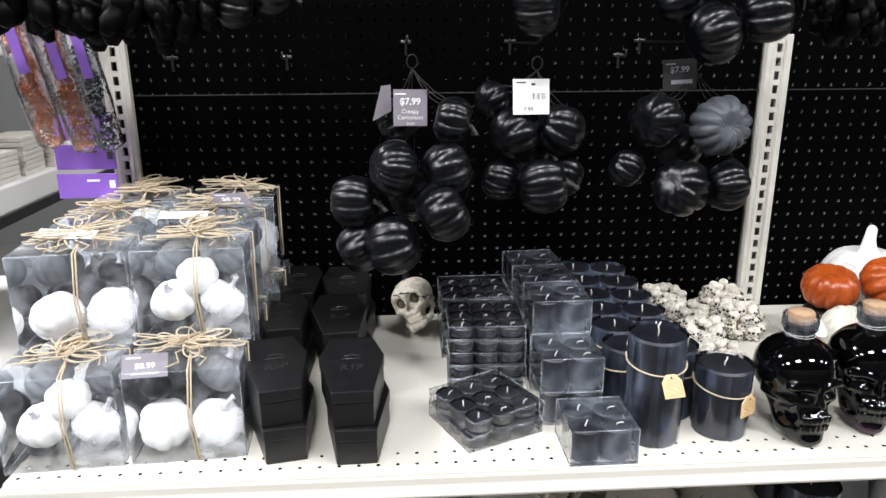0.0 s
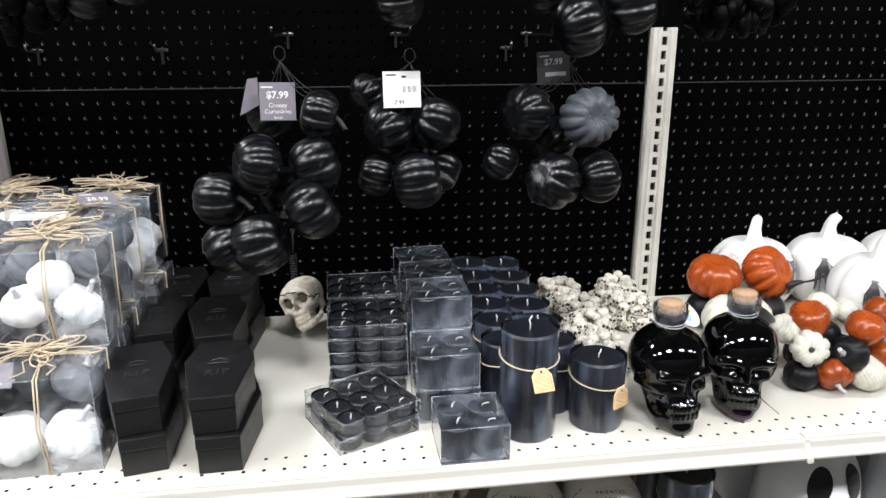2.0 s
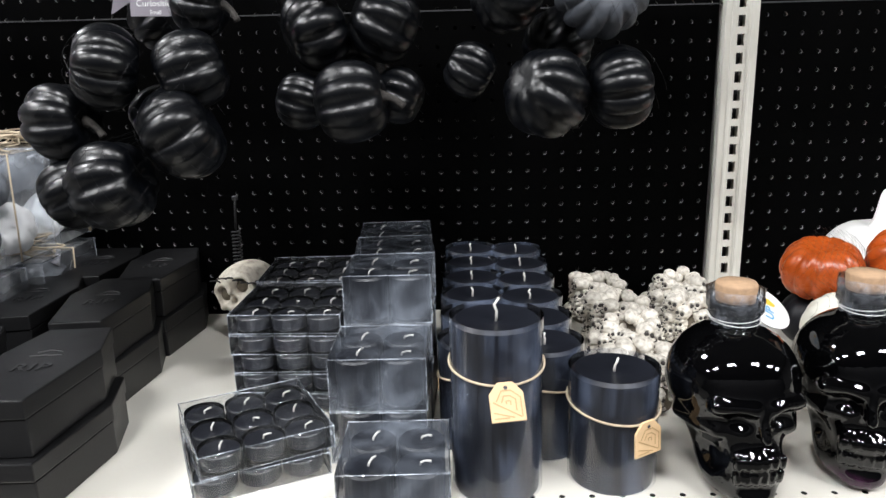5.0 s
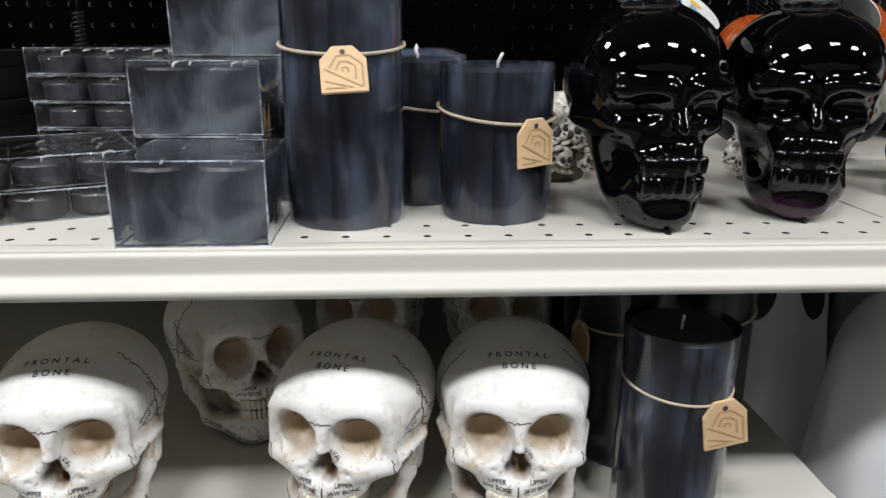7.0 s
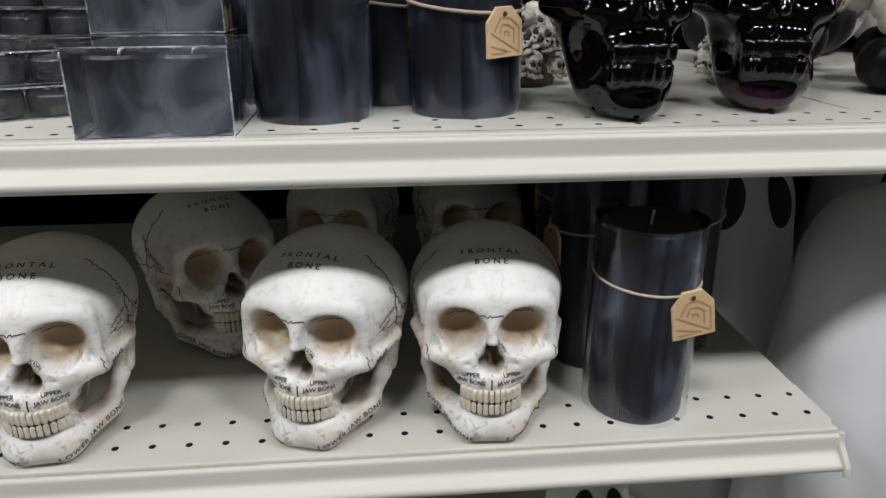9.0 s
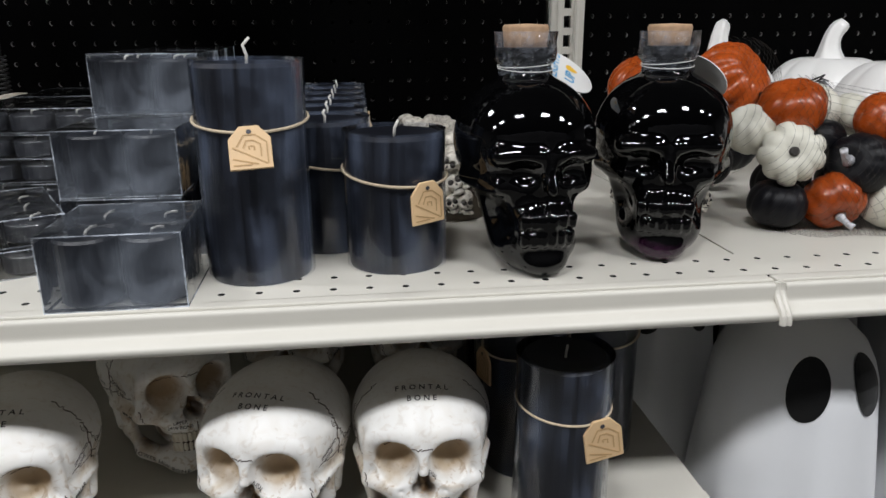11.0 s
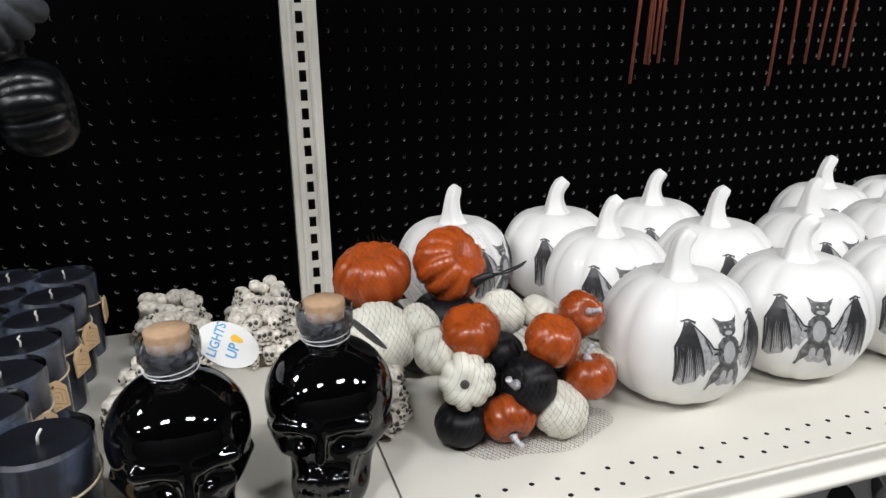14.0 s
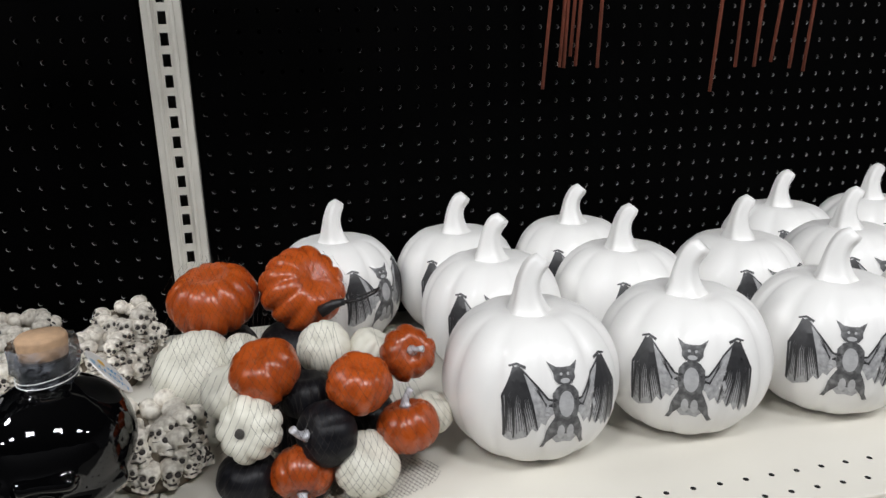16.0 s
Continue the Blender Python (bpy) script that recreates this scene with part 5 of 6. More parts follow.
def net_shell_bm(bodies, grow, step):
    """Loose diamond netting: thin cords that lie over the front of a heap of round bodies."""
    bm = bmesh.new()
    xs = [b[0] for b in bodies]; zs = [b[2] for b in bodies]
    x0, x1 = min(b[0] - b[3] for b in bodies), max(b[0] + b[3] for b in bodies)
    z0, z1 = min(b[2] - b[3] for b in bodies), max(b[2] + b[3] for b in bodies)

    def skin(x, z):
        best = None
        for cx, cy, cz, r in bodies:
            q = (r * grow) ** 2 - (x - cx) ** 2 - (z - cz) ** 2
            if q > 0:
                y = cy - math.sqrt(q)
                best = y if best is None else min(best, y)
        return best
    span = (x1 - x0) + (z1 - z0)
    n = int(span / step)
    for s in (1, -1):
        for i in range(n):
            off = i * step
            run = []
            k = 0.0
            while k < span:
                u = k
                x = x0 + u * 0.5 if s == 1 else x1 - u * 0.5
                z = z0 - (x1 - x0) + off + u * 0.866
                k += 0.004
                y = skin(x, z) if x0 <= x <= x1 and z0 <= z <= z1 else None
                if y is None:
                    if len(run) > 3:
                        add_tube(bm, run, 0.00013, 3)
                    run = []
                else:
                    run.append((x, y, z))
            if len(run) > 3:
                add_tube(bm, run, 0.00013, 3)
    return bm


def price_tag(parent, m, w, h, material, label):
    bm = box_bm(-w / 2, w / 2, -0.0005, 0.0005, -h, 0)
    bmesh.ops.transform(bm, matrix=m, verts=bm.verts)
    return part("price_tag", bm, material, parent, label)


def tag_text(tag, m, rows, material):
    for text, size, x, z, bold in rows:
        bm = flat_text_bm(text, size, m @ Matrix.Translation((x, -0.0009, z)) @ Matrix.Rotation(radians(90), 4, "X"), bold=bold)
        part("print", bm, material, tag)


def bars(tag, m, rows, material):
    bm = bmesh.new()
    for x0, x1, z0, z1 in rows:
        vs = [bm.verts.new(m @ Vector(p)) for p in ((x0, -0.0009, z0), (x1, -0.0009, z0), (x1, -0.0009, z1), (x0, -0.0009, z1))]
        bm.faces.new(vs)
    part("print_block", bm, material, tag)


def peg_hook(x, z, length, label="zinc wire peg hook on the black panel"):
    hk = thing("peg_hook", pose(x, 0, z), label, "hook", "peg hooks")
    part("wire", tube_bm([(0, 0.004, 0.006), (0, -0.006, 0.004), (0, -0.012, 0), (0, -length * 0.9, 0.0), (0, -length, 0.006), (0, -length - 0.002, 0.012)], 0.0018, 8), M_STEEL, hk, smooth=True)
    part("plate", box_bm(-0.010, 0.010, -0.0065, -0.002, -0.001, 0.0045, 0.001), M_STEEL, hk)
    part("plate_stud", box_bm(-0.0022, 0.0022, -0.0065, -0.003, -0.022, 0.001, 0.0008), M_STEEL, hk)
    return hk


rngb = random.Random(21)


def gourd_bag(gourds, hang, label, star=-1):
    root = thing("gourd_bag", pose(hang[0], hang[1], hang[2]), label, "pumpkin bag", "hanging gourd bags")
    ox, oy, oz = hang
    for i, (x, y, z, r) in enumerate(gourds):
        tilt = (rngb.uniform(-25, 25), 90 + rngb.uniform(-30, 30), rngb.uniform(-28, 28)) if i != star else (84, 4, 6)
        add_gourd(root, (x - ox, y - oy, z - oz), r * 1.03, tilt, G_STAR if i == star else G_SATIN if i % 3 else G_SATIN2, STEM_BLK if i % 4 == 2 else None, flat=0.84 if i % 3 else 0.70)
    loc = [(x - ox, y - oy, z - oz, r) for x, y, z, r in gourds]
    part("netting", net_shell_bm(loc, 1.03, 0.030), M_NET, root, "fine black netting")
    tops = sorted(loc, key=lambda g: -g[2])[:2]
    bm = bmesh.new()
    for g in tops:
        for s in (-0.5, 0, 0.5):
            a = Vector((g[0] + s * g[3], g[1] - 0.4 * g[3], g[2] + g[3] * 0.75)); b = Vector((0, 0, -0.01))
            add_tube(bm, [a.lerp(b, q / 5) + Vector((0, 0, -0.012 * math.sin(math.pi * q / 5))) for q in range(6)], 0.0006, 4)
    add_tube(bm, arc(lambda q: (0.008 * math.sin(q * 6.28), 0, -0.01 + 0.02 * (0.5 - 0.5 * math.cos(q * 6.28))), 14), 0.0009, 5)
    part("gathered_cord", bm, M_NET, root, "gathered black cords and hanging loop", smooth=True)
    return root


BAG_A = [(-0.719, -0.375, 1.312, 0.0385), (-0.644, -0.362, 1.310, 0.0365), (-0.774, -0.362, 1.264, 0.0365), (-0.651, -0.385, 1.254, 0.0425), (-0.770, -0.362, 1.197, 0.0345), (-0.720, -0.390, 1.207, 0.0412), (-0.635, -0.345, 1.372, 0.0330), (-0.712, -0.250, 1.366, 0.0340), (-0.692, -0.315, 1.262, 0.0365)]
BAG_B = [(-0.539, -0.290, 1.347, 0.0395), (-0.469, -0.285, 1.349, 0.0385), (-0.499, -0.330, 1.276, 0.0402), (-0.567, -0.240, 1.395, 0.028), (-0.558, -0.285, 1.275, 0.0297), (-0.457, -0.285, 1.278, 0.0290), (-0.50, -0.225, 1.31, 0.038)]
BAG_C = [(-0.350, -0.360, 1.373, 0.0375), (-0.271, -0.390, 1.367, 0.0405), (-0.315, -0.385, 1.279, 0.0395), (-0.248, -0.383, 1.284, 0.0365), (-0.384, -0.350, 1.302, 0.0260), (-0.296, -0.315, 1.328, 0.0345)]
BAG_D = [(-0.524, -0.37, 1.524, 0.0375), (-0.542, -0.35, 1.599, 0.038), (-0.479, -0.35, 1.590, 0.037)]
BAG_E = [(-0.283, -0.37, 1.489, 0.041), (-0.205, -0.36, 1.514, 0.038), (-0.324, -0.34, 1.540, 0.035), (-0.251, -0.34, 1.581, 0.038)]
bag_a = gourd_bag(BAG_A, (-0.692, -0.275, 1.452), "net bag of satin black gourds on a peg hook")
bag_b = gourd_bag(BAG_B, (-0.507, -0.275, 1.448), "net bag of satin black gourds with a white price label")
bag_c = gourd_bag(BAG_C, (-0.262, -0.265, 1.445), "net bag of satin black gourds with a dull star-ribbed one", 1)
gourd_bag(BAG_D, (-0.508, -0.30, 1.70), "net bag of satin black gourds high on the panel")
gourd_bag(BAG_E, (-0.229, -0.30, 1.69), "net bag of satin black gourds high on the panel")

mt = pose(-0.004, -0.028, -0.038, -6, 1, 4)
tg = price_tag(bag_a, mt, 0.049, 0.052, M_TAGG, "grey price card with white lettering")
tag_text(tg, mt, [("$7.99", 0.0135, 0, -0.0215, 0.0003), ("Creepy", 0.0085, 0, -0.034, 0.0), ("Curiosities", 0.0085, 0, -0.0425, 0.0), ("Small", 0.0055, 0, -0.050, 0.0)], M_PRINTW)
bars(tg, mt, [(-0.022, -0.006, -0.0075, -0.0055)], M_PRINTW)
bm = bmesh.new()
bm.faces.new([bm.verts.new(p) for p in ((-0.046, -0.012, -0.034), (-0.032, -0.012, -0.032), (-0.032, -0.012, -0.07), (-0.060, -0.010, -0.085))])
part("card_fold", bm, M_TAGG, bag_a, "folded grey header card")
mt = pose(-0.016, -0.042, -0.020, -8, 0, 2)
tg = price_tag(bag_b, mt, 0.053, 0.050, M_TAGW, "white barcode label")
tag_text(tg, mt, [("7.99", 0.0085, -0.004, -0.0455, 0.0)], M_PRINTK)
bars(tg, mt, [(-0.022, -0.008, -0.006, -0.004), (0.0, 0.006, -0.009, -0.006)] + [(0.002 + 0.0024 * k, 0.002 + 0.0024 * k + 0.0005 + 0.0007 * (k % 3 == 0), -0.029, -0.020) for k in range(9)], M_PRINTK)
mt = pose(-0.034, -0.02, 0.008, -5, -4, -20)
tg = price_tag(bag_c, mt, 0.048, 0.045, M_TAGK, "dark grey price card with white lettering")
tag_text(tg, mt, [("$7.99", 0.012, 0, -0.019, 0.0003)], M_TAGG)
bars(tg, mt, [(-0.02, -0.006, -0.0075, -0.0055), (-0.012, 0.018, -0.036, -0.030)], M_TAGG)

for hx, hz, ln in ((-1.1176, 1.4508, 0.05), (-0.9144, 1.4508, 0.05), (-0.3048, 1.4508, 0.05), (-0.6985, 1.4762, 0.30), (-0.5080, 1.4762, 0.30), (-0.2667, 1.4762, 0.29)):
    peg_hook(hx, hz, ln)
# thin hooks that carry the upper bags
for hx in (-0.5080, -0.2286):
    peg_hook(hx, 1.7302, 0.29)


# ---- heaps of assorted gourds in netting ----
def gourd_heap(bodies, label):
    root = thing("gourd_bundle", pose(0, 0, Z_TOP), label, "pumpkin bag", "netted gourd bundles")
    for kind, x, y, z, r, tilt, st in bodies:
        me, fl = {"o": (G_ORANGE, 0.80), "p": (G_ORANGE2, 0.72), "c": (G_CREAM, 0.86), "k": (G_BLACK, 0.82), "f": (G_FLOWER, 0.78)}[kind]
        lab = {"o": "burnt orange gourd", "p": "burnt orange many-ribbed gourd", "c": "cream gourd", "k": "black gourd", "f": "cream gourd with a dark dimpled crown"}[kind]
        gd = add_gourd(root, (x, y, z - Z_TOP), r, tilt, me, STEM_SIL if st else None, lab, fl)
        if kind == "f":
            part("crown", lathe_bm([(0.01, 0.50), (0.16, 0.54), (0.10, 0.66), (0.02, 0.67)], 10), M_STEMBLK, gd, "dark crown stub")
    part("netting", net_shell_bm([(x, y, z - Z_TOP, r) for _, x, y, z, r, _, _ in bodies], 1.02, 0.0100), M_NETG, root, "fine dark netting")
    return root


FRONT_HEAP = [
    ("f", 0.082, -0.432, 1.018, 0.028, (74, -6, -24), 0), ("k", 0.142, -0.438, 1.008, 0.0285, (25, -72, 0), 1), ("o", 0.122, -0.442, 0.975, 0.0265, (125, 0, -5), 1),
    ("c", 0.176, -0.442, 0.979, 0.0295, (20, 15, 0), 0), ("o", 0.215, -0.428, 1.002, 0.0275, (-8, -5, 0), 1), ("o", 0.176, -0.425, 1.046, 0.0285, (20, 10, 15), 0), ("k", 0.077, -0.428, 0.975, 0.0255, (10, 0, 0), 0),
    ("o", 0.224, -0.392, 1.052, 0.0255, (60, 10, 0), 1), ("o", 0.097, -0.400, 1.056, 0.0305, (15, -20, 10), 0), ("k", 0.131, -0.392, 1.026, 0.025, (0, 0, 0), 0), ("c", 0.064, -0.392, 1.036, 0.0245, (20, -30, 0), 0),
    ("c", 0.243, -0.395, 0.994, 0.022, (0, 20, 0), 0), ("c", 0.151, -0.350, 1.050, 0.0265, (30, 0, 0), 0), ("c", 0.196, -0.350, 1.043, 0.0235, (0, 30, 0), 0), ("k", 0.184, -0.372, 0.985, 0.030, (0, 0, 0), 0), ("k", 0.118, -0.365, 0.980, 0.028, (0, 0, 0), 0)]
front_bundle = gourd_heap(FRONT_HEAP, "netted bundle of small orange, cream and black gourds")


def net_skirt_bm(cx, cy, rx, ry, step):
    """Slack netting spread flat round the foot of a bundle."""
    bm = bmesh.new()
    for s in (1, -1):
        for i in range(-int(2 * rx / step), int(2 * rx / step) + 1):
            run = []
            for k in range(61):
                v = -ry + 2 * ry * k / 60
                u = i * step + s * 0.58 * v
                if (u / rx) ** 2 + (v / ry) ** 2 < 1 + 0.12 * math.sin(7 * u / rx):
                    run.append((cx + u, cy + v, 0.0009 + 0.0012 * (1 + math.sin(90 * u + 70 * v)) * 0.5))
            if len(run) > 3:
                add_tube(bm, run, 0.00016, 3)
    return bm


part("net_skirt", net_skirt_bm(0.152, -0.428, 0.086, 0.047, 0.0046), M_NETG, front_bundle, "slack dark netting spread on the shelf")
BACK_HEAP = [("p", 0.042, -0.205, 1.062, 0.049, (10, -10, 20), 0), ("p", 0.140, -0.215, 1.066, 0.049, (55, 12, 25), 0), ("c", 0.027, -0.290, 1.014, 0.0445, (20, -15, 0), 0), ("k", 0.128, -0.220, 1.000, 0.043, (0, 0, 0), 0),
             ("k", 0.085, -0.262, 0.985, 0.034, (0, 0, 0), 0), ("k", 0.045, -0.195, 0.995, 0.042, (0, 0, 0), 0), ("c", 0.075, -0.300, 1.030, 0.024, (10, 40, 0), 0)]
bundle = gourd_heap(BACK_HEAP, "netted bundle of larger orange, cream and black gourds")
part("closing_wire", tube_bm([(0.165, -0.25, 0.107), (0.185, -0.262, 0.112), (0.205, -0.268, 0.120), (0.217, -0.266, 0.124), (0.214, -0.262, 0.118), (0.198, -0.258, 0.110), (0.170, -0.25, 0.104)], 0.0011, 6), M_NET, bundle, "black wire loop", smooth=True)
part("gather", tube_bm([(0.155, -0.25, 0.098), (0.17, -0.252, 0.106), (0.18, -0.256, 0.109)], 0.006, 8, [1.2, 0.9, 0.6]), M_NET, bundle, "gathered netting", smooth=True)


# ---- clear gift boxes of pumpkins ----
def gift_box(seed):
    root = thing("pumpkin_gift_box", pose(0, 0, 0), "clear gift box of white and grey gourds tied with twine", "gift box", "clear gift boxes")
    W, H = 0.146, 0.131
    clear_case(root, W, W, H, M_BOX)
    rng = random.Random(seed)
    low = [(-0.034, -0.034, 0.036, 0.036, "w"), (0.036, -0.033, 0.037, 0.037, "w"), (-0.036, 0.004, 0.094, 0.034, "g"), (0.032, 0.012, 0.095, 0.033, "g"), (0.046, -0.022, 0.090, 0.022, "k"),
           (-0.036, 0.036, 0.036, 0.034, "k"), (0.036, 0.036, 0.036, 0.034, "k"), (0.0, 0.040, 0.064, 0.028, "g")]
    high = [(-0.033, -0.036, 0.050, 0.033, "w"), (0.034, -0.035, 0.048, 0.033, "w"), (0.002, -0.034, 0.084, 0.029, "w"), (-0.036, 0.010, 0.096, 0.033, "g"), (0.038, 0.012, 0.098, 0.031, "g"),
            (-0.036, 0.034, 0.036, 0.034, "k"), (0.036, 0.034, 0.036, 0.034, "k"), (0.0, -0.020, 0.022, 0.020, "k"), (-0.042, -0.030, 0.018, 0.018, "k"), (0.044, -0.030, 0.018, 0.018, "k")]
    spots = low if seed % 3 == 0 else high
    flip = 1 if seed % 2 else -1
    for x, y, z, r, k in spots:
        x, r = x * flip, r * rng.uniform(0.95, 1.0)
        me, lab = {"w": (G_FOAMW, "white foam gourd"), "g": (G_FOAMG, "dark grey foam gourd"), "k": (G_BLACK, "black foam gourd")}[k]
        add_gourd(root, (x, y, z), r, (rng.uniform(-50, 60), rng.uniform(-40, 40), rng.uniform(0, 360)), me, STEM_SIL if rng.random() < 0.45 else None, lab, 0.8)
    bm = bmesh.new()
    e = W / 2 + 0.0016
    for sx in (0.01, 0.014):
        add_tube(bm, [(sx, -e, 0.001), (sx - 0.006, -e, H * 0.5), (sx, -e, H + 0.001), (0, 0, H + 0.003), (sx, e, H + 0.001), (sx, e, 0.001)], 0.0012, 6)
    add_tube(bm, [(-e, 0.004, 0.001), (-e, 0.0, H + 0.001), (0, 0, H + 0.003), (e, 0.006, H + 0.001), (e, -0.006, 0.001)], 0.0012, 6)
    for k in range(16):
        a0, ln, wd, lift = rng.uniform(0, 6.28), rng.uniform(0.028, 0.072), rng.uniform(0.008, 0.02), rng.uniform(0.002, 0.010)
        ca, sa, ph = math.cos(a0), math.sin(a0), rng.uniform(0, 6.28)
        cx, cy = rng.uniform(-0.012, 0.012), rng.uniform(-0.02, 0.01)

        def loop(q):
            u = ln * (0.5 - 0.5 * math.cos(q * 6.2832)) + 0.003 * math.sin(9 * q + ph)
            v = wd * math.sin(q * 6.2832) * (0.5 + u / ln * 0.6) + 0.004 * math.sin(7 * q + ph)
            return (cx + u * ca - v * sa, cy + u * sa + v * ca, H + 0.003 + lift * math.sin(q * 3.1416) + 0.0009 * k)
        add_tube(bm, arc(loop, 22), 0.0011, 6)
    for k in range(9):
        a0 = rng.uniform(0, 6.28)
        add_tube(bm, [(0, -0.01, H + 0.006), (0.03 * math.cos(a0), -0.01 + 0.03 * math.sin(a0), H + 0.010), (0.055 * math.cos(a0 + 0.3), 0.055 * math.sin(a0 + 0.3), H + 0.004), (0.068 * math.cos(a0 + 0.1), 0.068 * math.sin(a0 + 0.1), H + 0.002)], 0.0011, 6)
    part("twine_bow", bm, M_TWINE, root, "jute twine tied in a bow", smooth=True)
    return root


GH = 0.1375
boxes = [gift_box(s) for s in (12, 13, 15)]
spots_b = [(-1.003, -0.438, 0, 4), (-1.160, -0.450, 0, 5), (-1.158, -0.372, 1, 7), (-1.001, -0.360, 1, 3), (-1.005, -0.282, 0, 182), (-1.160, -0.292, 0, 3), (-1.010, -0.202, 1, 178), (-1.170, -0.212, 1, 184),
           (-1.0, -0.118, 0, 2), (-1.155, -0.124, 0, 88), (-1.014, -0.046, 1, 93), (-1.175, -0.046, 1, 3)]
for k, (x, y, lev, rz) in enumerate(spots_b):
    m = pose(x, y, Z_TOP + GH * lev, 0, 0, rz)
    if k < 3:
        boxes[k].matrix_basis = m
    else:
        copy_thing(boxes[(k * 2 + k // 3) % 3], m)


def shelf_card(m, w, h, material, label, prints, pm):
    root = thing("price_card", m, label, "price card")
    part("card", box_bm(-w / 2, w / 2, -h / 2, h / 2, 0, 0.0006), material, root)
    for text, size, x, y in prints:
        part("print", flat_text_bm(text, size, Matrix.Translation((x, y, 0.0010)), bold=size * 0.01), pm, root)
    bm = bmesh.new()
    for x0, x1, y0, y1 in ((-w * 0.42, -w * 0.1, h * 0.3, h * 0.36), (-w * 0.3, w * 0.3, -h * 0.36, -h * 0.30)):
        bm.faces.new([bm.verts.new(p) for p in ((x0, y0, 0.001), (x1, y0, 0.001), (x1, y1, 0.001), (x0, y1, 0.001))])
    part("print_block", bm, pm, root)
    return root


shelf_card(pose(-1.045, -0.498, Z_TOP + GH - 0.004, 40, 4, 14), 0.055, 0.034, M_TAGG, "grey price card lying on a gift box", [("$8.99", 0.011, 0, -0.004)], M_PRINTW)
shelf_card(pose(-0.985, -0.215, Z_TOP + 2 * GH + 0.012, 22, 6, 30), 0.055, 0.038, M_TAGG, "grey price card tucked into twine", [("$8.99", 0.014, 0, -0.004)], M_PRINTW)
shelf_card(pose(-1.035, -0.305, Z_TOP + 2 * GH + 0.010, 8, 2, 6), 0.07, 0.030, M_TAGW, "white barcode card on a gift box", [], M_PRINTK)
shelf_card(pose(-1.165, -0.395, Z_TOP + 2 * GH + 0.008, 12, 4, 4), 0.075, 0.026, M_TAGW, "white barcode card on a gift box", [], M_PRINTK)


# ---- candle holders covered in tiny skulls ----
P_mini, F_mini = surface_net(skull_field, (-0.066, -0.072, -0.006), (0.066, 0.094, 0.146), 0.0105)
MINI = net_mesh("tiny_skull", P_mini, F_mini, M_MINISKULL)
# black blobs that paint shade into the tiny eyes, nose and mouth
EYE_SHADE = bmesh.new()
for sx in (-1, 1):
    bmesh.ops.create_icosphere(EYE_SHADE, subdivisions=2, radius=1, matrix=Matrix.Translation((sx * 0.0215, -0.043, 0.0790)) @ Matrix.Diagonal((0.0170, 0.013, 0.0160, 1)))
bmesh.ops.create_icosphere(EYE_SHADE, subdivisions=1, radius=1, matrix=Matrix.Translation((0, -0.053, 0.058)) @ Matrix.Diagonal((0.006, 0.007, 0.009, 1)))
add_box(EYE_SHADE, -0.02, 0.02, -0.061, -0.04, 0.0305, 0.0335)
MINI_EYES = mesh_of(EYE_SHADE, "face_hollow", M_LETTER, True)


def skull_holder(m, R, H, seed, label):
    root = thing("skull_candle_holder", m, label, "candle holder", "skull candle holders")
    prof = [(0.001, 0), (R * 0.80, 0), (R * 0.82, H * 0.1), (R * 0.78, H * 0.5), (R * 0.70, H * 0.9), (R * 0.64, H), (R * 0.52, H), (R * 0.50, H * 0.5), (0.001, H * 0.45)]
    part("bowl", lathe_bm(prof, 30), M_BOWL, root, "rough plaster bowl", smooth=True)
    rng = random.Random(seed)
    for lev in range(5):
        n = (17, 17, 16, 15, 13)[lev]
        for k in range(n):
            a = 2 * math.pi * (k + 0.5 * (lev % 2)) / n + rng.uniform(-0.22, 0.22)
            s = rng.uniform(0.125, 0.180)
            rr = R * (0.90, 0.88, 0.84, 0.79, 0.70)[lev] + rng.uniform(-0.004, 0.002)
            z = H * (0.01 + 0.205 * lev) + rng.uniform(-0.005, 0.004) + (0.006 if lev == 0 else 0)
            mm = Matrix.Translation((rr * math.cos(a), rr * math.sin(a), z)) @ Matrix.Rotation(a + math.pi / 2, 4, "Z") @ Euler((radians(rng.uniform(-38, 12)), radians(rng.uniform(-30, 30)), radians(rng.uniform(-35, 35)))).to_matrix().to_4x4() @ Matrix.Scale(s, 4)
            t = part("tiny_skull", MINI, None, root, at=mm)
            part("face_hollow", MINI_EYES, None, t)
    return root


hold = skull_holder(pose(-0.004, -0.362, Z_TOP), 0.044, 0.050, 1, "bone-coloured candle holder covered in tiny skulls")
hold_b = skull_holder(pose(-0.196, -0.240, Z_TOP, 0, 0, 20), 0.044, 0.050, 8, "bone-coloured candle holder covered in tiny skulls")
for k, (x, y, rz) in enumerate(((-0.200, -0.062, 75), (-0.083, -0.060, 50), (-0.192, -0.152, 100), (-0.092, -0.150, 200), (-0.208, -0.332, 130))):
    copy_thing((hold, hold_b)[k % 2], pose(x, y, Z_TOP, 0, 0, rz))


# ---- small skeleton skull hung behind the shelf ----
# dark ellipsoids set in the sockets in place of their shade
bm = bmesh.new()
for sx in (-1, 1):
    bmesh.ops.create_icosphere(bm, subdivisions=2, radius=1, matrix=Matrix.Translation((sx * 0.0215, -0.034, 0.0850)) @ Matrix.Diagonal((0.0135, 0.007, 0.0135, 1)))
SOCKETS = mesh_of(bm, "face_hollow", M_BOWL, True)


